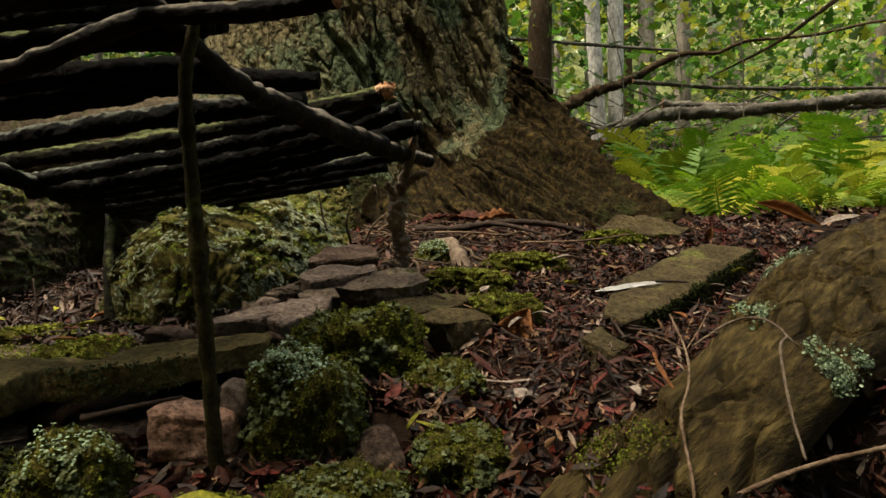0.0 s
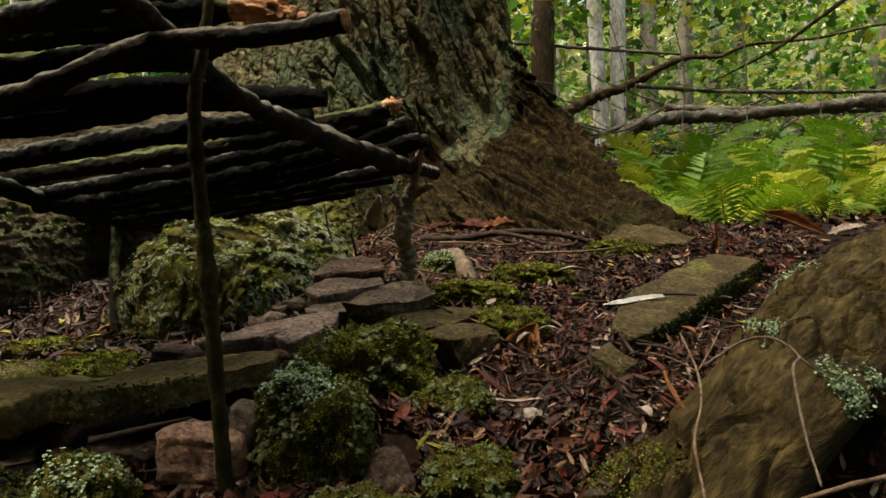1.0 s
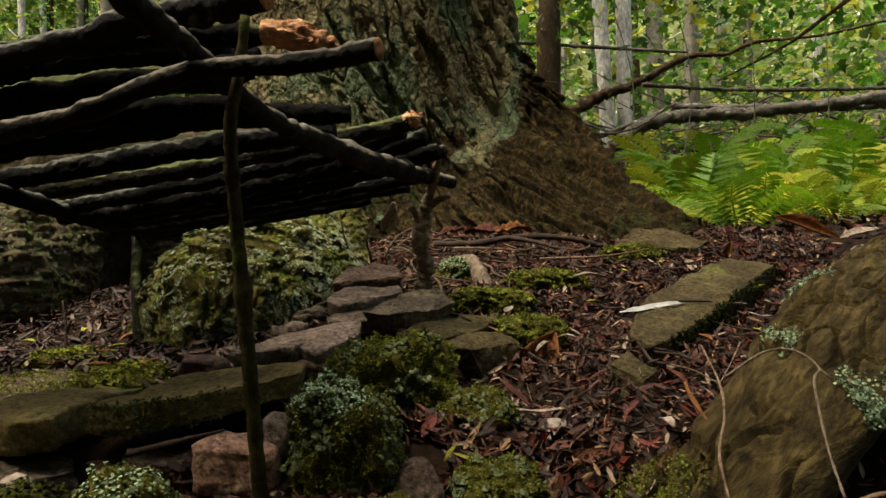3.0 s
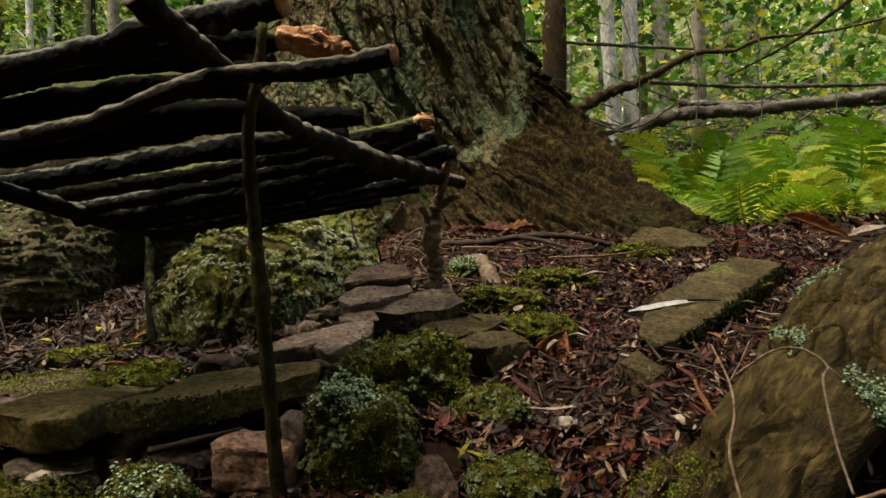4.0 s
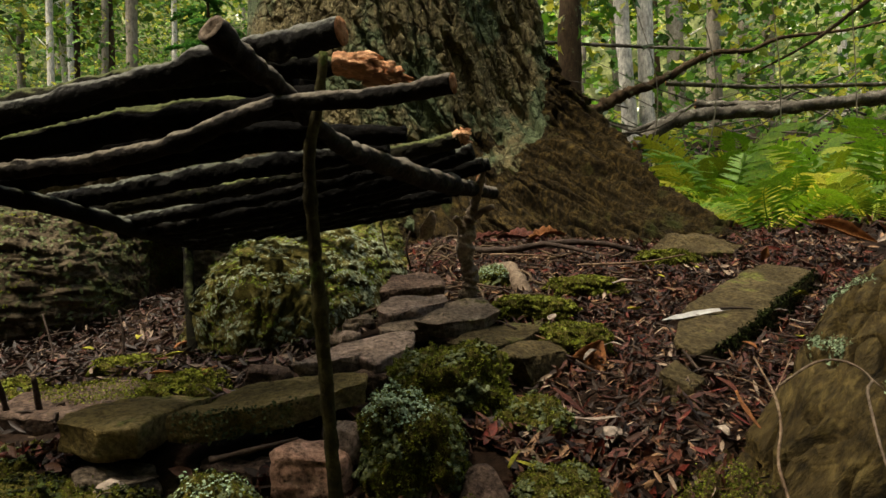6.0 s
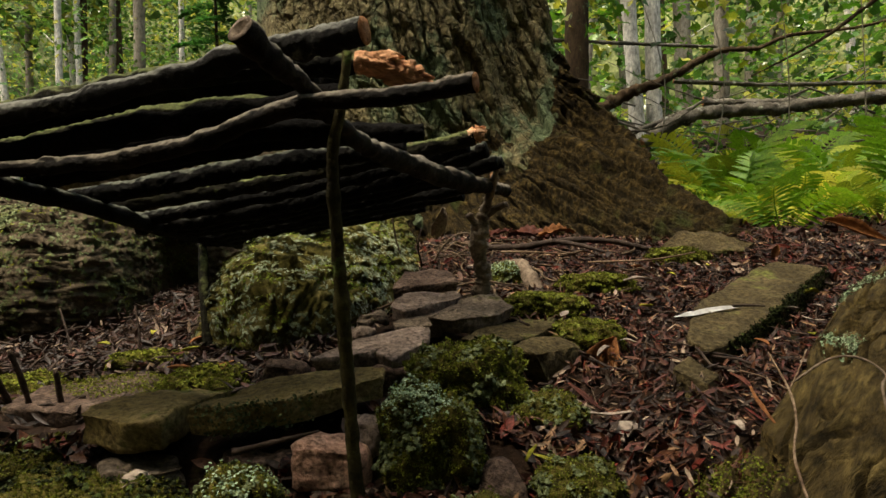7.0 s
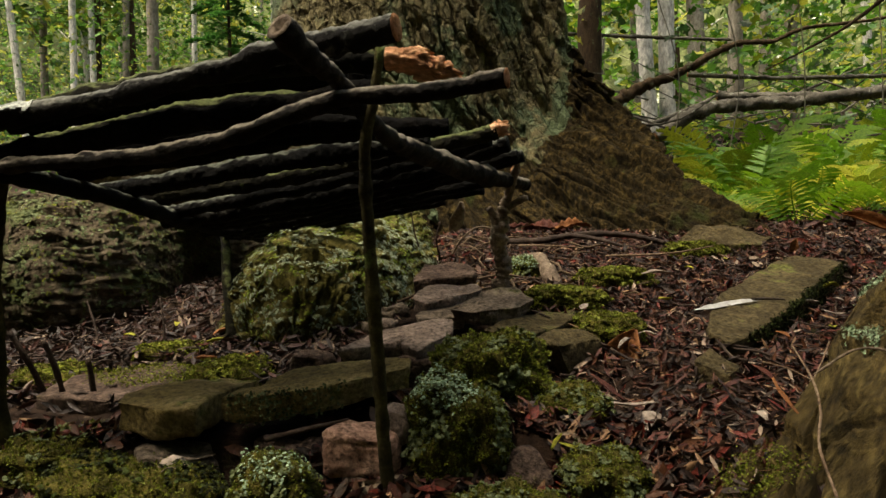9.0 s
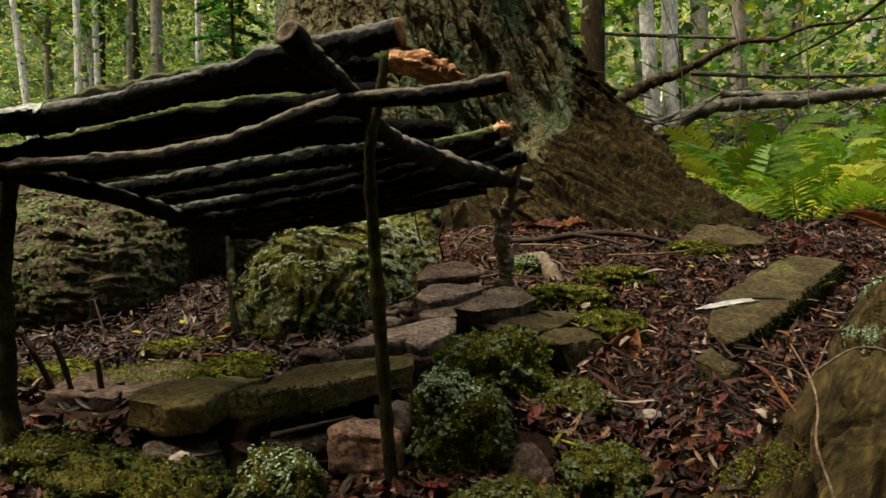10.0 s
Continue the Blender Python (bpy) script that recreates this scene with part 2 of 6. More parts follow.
M_CONIFER = mat("conifer_green", ["1c3a18", "2f5524", "44702e"], 1.5, 0.6, 0.2, 60, leafy=0.3,
                vary=("island", ["1f4219", "2c5523", "3b6a2b", "4a7a33"], 0.7))
M_TRUNK_PALE = mat("pale_birch_bark", ["9c978c", "c8c3b8", "e0dbd0"], 5, 0.85, 0.4, 40, (1, 1, 0.4), spots="4a443c", spot_scale=9, spot_at=0.64)
M_TRUNK_GREY = mat("grey_trunk_bark", ["5c554a", "7f776a", "9a9183"], 6, 0.9, 0.6, 40, (1, 1, 0.4), spots="6f7a60", spot_scale=6, spot_at=0.6)
M_TRUNK_BROWN = mat("brown_trunk_bark", ["251d13", "3d3023", "4f4230"], 8, 0.9, 0.9, 40, (1, 1, 0.4), spots="646e51", spot_scale=12, spot_at=0.6)
M_FALLEN = mat("lichen_spotted_dead_wood", ["2f2b25", "57524a", "7d786e"], 9, 0.9, 0.9, 50, spots="b0b2a4", spot_scale=14, spot_at=0.62)
# the pale spots paint glints of sky between the far trees
M_BACK = mat("forest_with_sky_glints", ["1c2112", "3f4626", "7a7e52"], 0.9, 0.95, 0.3, 6, spots="d8dcc0", spot_scale=1.2, spot_at=0.62)

# ---- building helpers (places below are in centimetres) ----
CM = 0.01
rng = np.random.default_rng(7)


def smooth(a, b, v):
    t = np.clip((v - a) / (b - a), 0, 1)
    return t * t * (3 - 2 * t)


def ground_z(x, y):
    """Height of the ground in cm: a slope up to the tree, lower on the left, a hillside behind."""
    x, y = np.asarray(x, float), np.asarray(y, float)
    z = 0.2 + 0.128 * (np.clip(y, 30, 95) - 50) + 0.22 * (np.clip(y, 95, 120) - 95)
    left = np.clip(-15 - x, 0, None)
    z = z - 8.0 * (1 - np.exp(-left / 25)) * np.clip((y - 20) / 65, 0, 1.1)
    z = z + 0.06 * np.clip(x - 30, 0, 60)
    z = z - 3.2 * smooth(49, 43, y) * smooth(9, 2, x)
    z = z - 2.4 * np.exp(-(((x - 3) / 6) ** 2 + ((y - 57) / 8) ** 2))
    z = z - 11.0 * np.exp(-(((x - 30) / 8.5) ** 2 + ((y - 40) / 8) ** 2))
    z = z + 0.045 * np.clip(y - 118, 0, 230) + 0.33 * np.clip(y - 380, 0, 160) * smooth(-60, 160, x)
    z = z + 0.16 * np.clip(y - 560, 0, 5000)
    return z


def ground_n(x, y):
    dx = (ground_z(x + 1, y) - ground_z(x - 1, y)) / 2
    dy = (ground_z(x, y + 1) - ground_z(x, y - 1)) / 2
    n = np.stack([-dx, -dy, np.ones_like(dx)], -1)
    return n / np.linalg.norm(n, axis=-1, keepdims=True)


def mesh(name, verts, faces, mats, idx=None, smooth_on=True):
    """A mesh from places in cm."""
    me = bpy.data.meshes.new(name)
    me.from_pydata((np.asarray(verts, float) * CM).tolist(), [], faces if isinstance(faces, list) else faces.tolist())
    for m in mats if isinstance(mats, (list, tuple)) else [mats]:
        me.materials.append(m)
    if idx is not None:
        me.polygons.foreach_set("material_index", np.asarray(idx, dtype=np.int32))
    me.polygons.foreach_set("use_smooth", np.full(len(me.polygons), smooth_on))
    me.update()
    return me


def thing(name, base, label, category, group="", kind=""):
    """An Empty at a thing's base, that parents its parts."""
    ob = new(name)
    ob.empty_display_size = 0.02
    ob.location = Vector(base) * CM
    return tagged(ob, label, category, group, kind)


def root_place(ob):
    v = Vector(ob.location)
    while ob.parent:
        ob = ob.parent
        v += Vector(ob.location)
    return v


def part(name, data, parent, label=""):
    """A mesh, given in world places, as one part under a thing or a part."""
    ob = new(name, data)
    data.transform(Matrix.Translation(-root_place(parent)))
    ob.parent = parent
    return tagged(ob, label)


def single(name, data, base, label, category, group="", kind=""):
    """A thing of one mesh, given in world places, with its origin at its base."""
    ob = new(name, data)
    data.transform(Matrix.Translation(-Vector(base) * CM))
    ob.location = Vector(base) * CM
    return tagged(ob, label, category, group, kind)


def spline(pts, step):
    """Points at about even steps along a smooth line through pts."""
    p = np.asarray(pts, float)
    q = np.vstack([2 * p[0] - p[1], p, 2 * p[-1] - p[-2]])
    out = []
    for i in range(1, len(q) - 2):
        a, b, c, d = q[i - 1:i + 3]
        k = max(1, int(np.linalg.norm(c - b) / (step[i - 1] if isinstance(step, list) else step)))
        for t in np.arange(k) / k:
            out.append(0.5 * (2 * b + (c - a) * t + (2 * a - 5 * b + 4 * c - d) * t**2 + (3 * b - a - 3 * c + d) * t**3))
    out.append(p[-1])
    return np.array(out)


def tube(pts, radii, seg=12, step=0.8, rough=0.12, lump=0.12, seed=0.0, knots=(), flat=1.0, tip=True, grain=1.0, hollow=0.0):
    """A rough round stem along pts; radii at the points. Returns places, faces and, for each face, 1 on the cut ends."""
    path = spline(pts, step)
    seg_len = np.r_[0, np.cumsum(np.linalg.norm(np.diff(path, axis=0), axis=1))]
    src = np.r_[0, np.cumsum(np.linalg.norm(np.diff(np.asarray(pts, float), axis=0), axis=1))]
    rad = np.interp(seg_len / seg_len[-1], src / src[-1], radii)
    tan = np.gradient(path, axis=0)
    tan /= np.linalg.norm(tan, axis=1, keepdims=True)
    up = np.array([0, 0, 1.0]) if abs(tan[0][2]) < 0.9 else np.array([1.0, 0, 0])
    verts, faces, idx = [], [], []
    for i, (c, t, r) in enumerate(zip(path, tan, rad)):
        up = up - t * (up @ t)
        up /= np.linalg.norm(up)
        side = np.cross(t, up)
        bulge = sum(k[1] * math.exp(-((seg_len[i] / seg_len[-1] - k[0]) * seg_len[-1] / k[2]) ** 2) for k in knots)
        for j in range(seg):
            a = 2 * math.pi * j / seg
            d = math.cos(a) * side + math.sin(a) * up * flat
            q = Vector(c + d * r)
            w = 1 + lump * noise.noise(q * (0.35 / max(r, 0.3)) + Vector((seed, 0, 0))) * 1.6
            w += rough * noise.noise(q * (2.2 / max(r, 0.3)) * grain + Vector((0, seed, 0))) * 1.5
            verts.append(c + d * (r * w + bulge * (0.6 + 0.8 * noise.noise(Vector(d) * 1.5 + Vector((seed, i * 0.05, 0))))))
    n = len(path)
    for i in range(n - 1):
        for j in range(seg):
            k = (j + 1) % seg
            faces.append((i * seg + j, (i + 1) * seg + j, (i + 1) * seg + k, i * seg + k))
            idx.append(0)
    if tip:
        for ring, flip in ((0, True), (n - 1, False)):
            base = len(verts)
            c, t, r = path[ring], tan[ring], rad[ring]
            out = -t if flip else t
            inner = [c + (verts[ring * seg + j] - c) * 0.55 + out * r * (0.05 + 0.12 * noise.noise(Vector((j * 0.9, seed, ring)))) for j in range(seg)]
            verts.extend(inner)
            verts.append(c + out * r * (0.08 - hollow))
            for j in range(seg):
                k = (j + 1) % seg
                q = (ring * seg + j, ring * seg + k, base + k, base + j)
                tri = (base + j, base + k, base + seg)
                faces.extend([q, tri] if flip else [q[::-1], tri[::-1]])
                idx.extend([1, 1])
    return np.array(verts), faces, idx


def join(*pieces):
    """Several (places, faces, indices) as one."""
    v, f, ix, at = [], [], [], 0
    for p, q, i in pieces:
        v.append(np.asarray(p))
        f.extend(tuple(a + at for a in face) for face in q)
        ix.extend(i)
        at += len(p)
    return np.vstack(v), f, ix


def stick(name, pts, radii, mats, parent, label="", **kw):
    v, f, i = tube(pts, radii, **kw)
    return part(name, mesh(name, v, f, mats, i), parent, label)


def twig(name, pts, r0, r1, m, label, category="twig", group="", branches=(), kind=""):
    """A loose twig: a thin stem with side shoots."""
    v = [tube(pts, np.linspace(r0, r1, len(pts)), seg=8, step=0.5, seed=float(len(pts) + pts[0][0]), lump=0.25)]
    for b in branches:
        v.append(tube(b, np.linspace(r0 * 0.7, r1 * 0.6, len(b)), seg=7, step=0.5, seed=float(b[0][0])))
    v, f, i = join(*v)
    z = min(p[2] for p in pts)
    return single(name, mesh(name, v, f, [m, M_TWIG_PALE], i), (pts[0][0], pts[0][1], z), label, category, group, kind)


def stone(name, top, thick, m, label, shrink=0.9, rough=0.25, edge=1.2, round_by=0.35, seed=0.0, group="stones of the ledge", drop=(0, 0, -1), category="stone"):
    """A broken slab: a polygon for its upper face, sunk by thick along drop, with worn edges and an uneven skin."""
    bm = bmesh.new()
    pts = [Vector(p) for p in top]
    c = sum(pts, Vector()) / len(pts)
    d = Vector(drop) * thick
    hi = [bm.verts.new(p) for p in pts]
    lo = [bm.verts.new(c + (p - c) * (shrink + 0.09 * noise.noise(p * 0.7 + Vector((seed, 0, 0)))) + d) for p in pts]
    bm.faces.new(hi)
    bm.faces.new(lo[::-1])
    for i in range(len(pts)):
        k = (i + 1) % len(pts)
        bm.faces.new((hi[k], hi[i], lo[i], lo[k]))
    bmesh.ops.recalc_face_normals(bm, faces=bm.faces)
    bmesh.ops.bevel(bm, geom=list(bm.edges), offset=round_by, segments=2, profile=0.6, affect="EDGES")
    bmesh.ops.triangulate(bm, faces=bm.faces)
    for _ in range(5):
        long = [e for e in bm.edges if e.calc_length() > edge]
        if not long:
            break
        bmesh.ops.subdivide_edges(bm, edges=long, cuts=1)
        bmesh.ops.triangulate(bm, faces=[f for f in bm.faces if len(f.verts) > 3])
    bm.normal_update()
    off = Vector((seed * 3.1, seed, 0))
    move = []
    for v in bm.verts:
        k = noise.noise(v.co * 0.28 + off) * 1.3 + noise.noise(v.co * 0.9 + off) * 0.6 + noise.noise(v.co * 2.4 + off) * 0.25
        ledge = 0.35 * abs(noise.noise(Vector((v.co.x * 0.1, v.co.y * 0.1, v.co.z * 1.6)) + off)) if abs(v.normal.z) < 0.6 else 0
        move.append(v.normal * (k * rough - ledge * rough * 2))
    for v, k in zip(bm.verts, move):
        v.co = (v.co + k) * CM
    me = bpy.data.meshes.new(name)
    bm.to_mesh(me)
    bm.free()
    me.materials.append(m)
    me.polygons.foreach_set("use_smooth", [True] * len(me.polygons))
    base = c + d
    return single(name, me, base, label, category, group)


def turned(n, normal=None, lean=0.5, rg=rng):
    """n random turns as matrices (n, 3, 3): columns along, across, out; out lies near the normal."""
    out = np.tile([0, 0, 1.0], (n, 1)) if normal is None else np.array(normal, float)
    out = out + rg.normal(0, lean, (n, 3))
    out /= np.linalg.norm(out, axis=1, keepdims=True)
    a = rg.normal(0, 1, (n, 3))
    a -= out * (a * out).sum(1, keepdims=True)
    a /= np.linalg.norm(a, axis=1, keepdims=True)
    return np.stack([a, np.cross(out, a), out], -1)


def scatter(centres, frames, scales, shape, faces):
    """Copies of one small shape (k, 3), each with its own turn and size (n, 3), as one set of places and faces."""
    n, k = len(centres), len(shape)
    v = np.einsum("nij,nkj->nki", frames, shape[None] * scales[:, None, :]) + centres[:, None, :]
    f = [tuple(int(a) + i * k for a in face) for i in range(n) for face in faces]
    return v.reshape(-1, 3), f


# small shapes: along x, across y, out z, about 1 long
CURL = np.array([[-0.5, 0, 0.06], [-0.2, -0.5, 0.16], [-0.2, 0, 0.0], [-0.2, 0.5, 0.16], [0.18, -0.45, 0.2], [0.18, 0, 0.05], [0.18, 0.45, 0.2], [0.5, 0.05, 0.22]])
CURL_F = [(0, 1, 2), (0, 2, 3), (1, 4, 5, 2), (2, 5, 6, 3), (4, 7, 5), (5, 7, 6)]
LOBE = np.array([[0, 0, 0.16], [0.5, -0.05, 0.0], [0.34, 0.3, 0.06], [0.12, 0.38, -0.02], [-0.12, 0.5, 0.07], [-0.4, 0.32, 0.0], [-0.5, -0.08, 0.08], [-0.3, -0.42, 0.0], [0.02, -0.34, 0.08], [0.28, -0.48, 0.0]])
LOBE_F = [(0, i, i % 9 + 1) for i in range(1, 10)]
BLADE = np.array([[-0.5, 0, 0], [0, -0.5, 0.1], [0.5, 0, 0.0], [0, 0.5, 0.1]])
BLADE_F = [(0, 1, 2), (0, 2, 3)]
LOBED = np.array([[-0.5, 0, 0], [-0.3, -0.35, 0.05], [-0.02, -0.2, 0.04], [0.1, -0.48, 0.1], [0.2, -0.16, 0.02], [0.52, 0, -0.1],
                  [0.2, 0.16, 0.02], [0.1, 0.48, 0.1], [-0.02, 0.2, 0.04], [-0.3, 0.35, 0.05], [0.0, 0, 0.0]])
LOBED_F = [(10, i, i + 1) for i in range(9)] + [(10, 9, 0)]
DISC = np.array([[0, 0, 0.0], [0.5, 0, 0.12], [0.22, 0.45, 0.05], [-0.28, 0.4, 0.14], [-0.48, -0.05, 0.03], [-0.2, -0.46, 0.13], [0.3, -0.4, 0.06]])
DISC_F = [(0, i, i % 6 + 1) for i in range(1, 7)]
FLAKE = np.array([[0.5, 0, 0.12], [0.12, 0.45, 0.05], [-0.48, 0.2, 0.1], [-0.3, -0.42, 0.03], [0.28, -0.4, 0.1]])
FLAKE_F = [(0, 1, 2, 3, 4)]
SPRIG = np.array([[0, -0.45, 0], [0, 0.45, 0], [0.3, 0.3, 0.6], [0.6, 0, 1.0]])
SPRIG_F = [(0, 1, 2, 3)]


def cushion(name, centre, radii, label, m_tuft, count, size=(0.35, 0.7), lichen=0, category="moss", group="moss cushions", lich_dir=(0, -0.2, 1), lich_span=0.75, seed=0.0, scale_at=0.12, box=3.0):
    """A mound of moss: a lumpy body under short sprigs, with a lichen crust where it has one."""
    rg = np.random.default_rng(int(abs(seed) * 100) + 3)
    c, r = np.array(centre, float), np.array(radii, float)
    rows, cols = 22, 40
    verts, faces = [], []

    def surf(d):
        q = Vector(d) * 1.6 + Vector((seed, 0, 0))
        w = 1 + 0.24 * noise.noise(q) + 0.2 * noise.noise(q * 2.7) + 0.13 * noise.noise(q * 7)
        w *= float(np.sum(np.abs(np.array(d)) ** box)) ** (-1 / box)
        return c + np.array(d) * r * w

    for i in range(rows + 1):
        th = math.pi * 0.62 * i / rows
        for j in range(cols):
            ph = 2 * math.pi * j / cols
            d = np.array([math.sin(th) * math.cos(ph), math.sin(th) * math.sin(ph), math.cos(th)])
            d[2] = math.copysign(abs(d[2]) ** 0.8, d[2])
            verts.append(surf(d))
    for i in range(rows):
        for j in range(cols):
            k = (j + 1) % cols
            faces.append((i * cols + j, (i + 1) * cols + j, (i + 1) * cols + k, i * cols + k))
    base = (c[0], c[1], c[2] - r[2] * 0.4)
    top = thing(name, base, label, category, group)
    part("cushion", mesh("cushion", verts, faces, M_MOSS_BODY), top)

    def spread(n, keep=None):
        d = rg.normal(0, 1, (n * 3, 3))
        d[:, 2] = np.abs(d[:, 2]) * 0.9 - 0.2
        d /= np.linalg.norm(d, axis=1, keepdims=True)
        if keep is not None:
            d = d[keep(d)]
        d = d[:n]
        p = np.array([surf((a[0], a[1], math.copysign(abs(a[2]) ** 0.8, a[2]))) for a in d])
        nn = d / r
        return p, nn / np.linalg.norm(nn, axis=1, keepdims=True)

    p, nn = spread(count * 6)
    s = rg.uniform(size[0] * 0.32, size[1] * 0.42, len(p))
    v, f = scatter(p, turned(len(p), nn, 0.45, rg), np.stack([s, s * 0.8, s * 0.9], -1), SPRIG, SPRIG_F)
    tagged(part("moss_cover", mesh("moss_cover", v, f, M_MOSS), top, "short green and olive moss sprigs"), kind="stuff")
    p, nn = spread(count * 2 // 3, lambda d: np.array([noise.noise(Vector(a) * 2.6 + Vector((seed, 9, 0))) > scale_at for a in d]))
    if len(p):
        s = rg.uniform(size[0] * 0.6, size[1] * 0.8, len(p))
        v, f = scatter(p + nn * 0.2, turned(len(p), nn * 0.6 + np.array([0, 0, 0.4]), 0.3, rg), np.stack([s, s * 0.75, s * 1.3], -1), LOBE, LOBE_F)
        tagged(part("lichen_cover", mesh("lichen_cover", v, f, m_tuft), top, "small grey-green lichen scales"), kind="stuff")
    if lichen:
        ld = np.array(lich_dir, float) / np.linalg.norm(lich_dir)
        p, nn = spread(lichen * 3, lambda d: (d @ ld + 0.1 * rg.normal(size=len(d))) > lich_span)
        p, nn = p[:lichen], nn[:lichen]
        s = rg.uniform(0.14, 0.34, len(p))
        v, f = scatter(p + nn * rg.uniform(0.1, 0.55, (len(p), 1)), turned(len(p), nn * 0.6 + np.array([0, 0, 0.4]), 0.4, rg), np.stack([s, s * 0.8, s * 1.6], -1), LOBE, LOBE_F)
        tagged(part("lichen_crust", mesh("lichen_crust", v, f, M_LICHEN), top, "pale blue-green lichen crust"), kind="stuff")
    return top


# ---- the ground ----


def axis(lo, fine_lo, fine_hi, hi, step):
    mid = np.arange(fine_lo, fine_hi + step, step)
    grow = step * 1.16 ** np.arange(1, 60)
    up = fine_hi + np.cumsum(grow)
    down = fine_lo - np.cumsum(grow)
    return np.r_[down[down > lo][::-1], mid, up[up < hi], hi] if lo < fine_lo - step else np.r_[mid, up[up < hi], hi]


gx, gy = axis(-6000, -100, 90, 6000, 0.9), axis(-3000, 30, 150, 9000, 0.9)
gx = np.r_[-6000, gx]
gy = np.r_[-3000, gy]
X, Y = np.meshgrid(gx, gy)
Z = ground_z(X, Y)
near = np.exp(-((np.clip(np.abs(X) - 90, 0, None)) / 60) ** 2) * np.exp(-((np.clip(Y - 150, 0, None)) / 60) ** 2)
bumps = np.array([noise.noise(Vector((x * 0.12, y * 0.12, 0))) * 0.9 + noise.noise(Vector((x * 0.45, y * 0.45, 3))) * 0.45 for x, y in zip(X.ravel(), Y.ravel())]).reshape(X.shape)
Z = Z + bumps * (0.35 + 0.65 * near) + (1 - near) * 4 * np.sin(X * 0.011 + 1) * np.cos(Y * 0.009)
nx = len(gx)
gv = np.stack([X, Y, Z], -1).reshape(-1, 3)
ii, jj = np.meshgrid(np.arange(len(gy) - 1), np.arange(nx - 1), indexing="ij")
a = (ii * nx + jj).ravel()
gf = np.stack([a, a + 1, a + nx + 1, a + nx], -1)
ground = new("ground", mesh("ground", gv, gf, M_HUMUS))
tagged(ground, "dark brown forest soil with scattered moss", "ground", kind="structure")

# ---- the big tree ----
TREE = np.array([-34.0, 262.0])
tree = thing("old_tree", (-34, 262, 14), "huge old tree with furrowed grey-brown bark and spreading roots", "tree")


def slit(q, wide):
    """1 along winding slits that come and go, 0 between them."""
    gate = smooth(-0.25, 0.12, noise.noise(q * 0.8 + Vector((31, 7, 0))))
    return (1 - float(smooth(0.3 * wide, wide, abs(noise.noise(q))))) * float(gate)


def terrace(t):
    """A stepped height: flat treads with short steep risers."""
    k = math.floor(t)
    return k + float(smooth(0.72, 1.0, t - k))


def bark_relief(s, z, deep, rough=1.0, wide=0.2, ridge=0.3):
    """Depth of the bark in cm at s round the stem and z along it: long black furrows between flaky plates."""
    warp = noise.noise_vector(Vector((s * 0.07, z * 0.05, 4))) * 0.3 + noise.noise_vector(Vector((s * 0.4, z * 0.3, 9))) * 0.07
    furrow = max(slit(Vector((s * 0.14, z * 0.02, 1.0)) + warp, wide), 0.6 * slit(Vector((s * 0.26, z * 0.05, 11.0)) + warp, wide * 0.7)) * deep
    flake = terrace(noise.noise(Vector((s * 0.5, z * 0.4, 3.0)) + warp * 2) * 2.6) * 0.12 * rough + terrace(noise.noise(Vector((s * 1.1, z * 0.8, 6.0))) * 2.0) * 0.09 * rough
    grit = noise.noise(Vector((s * 1.7, z * 1.4, 5.0))) * 0.12 * rough + noise.noise(Vector((s * 0.16, z * 0.05, 2.0))) * 0.6
    return flake + grit + noise.noise(Vector((s * 0.42, z * 0.06, 21.0)) + warp) * ridge - furrow


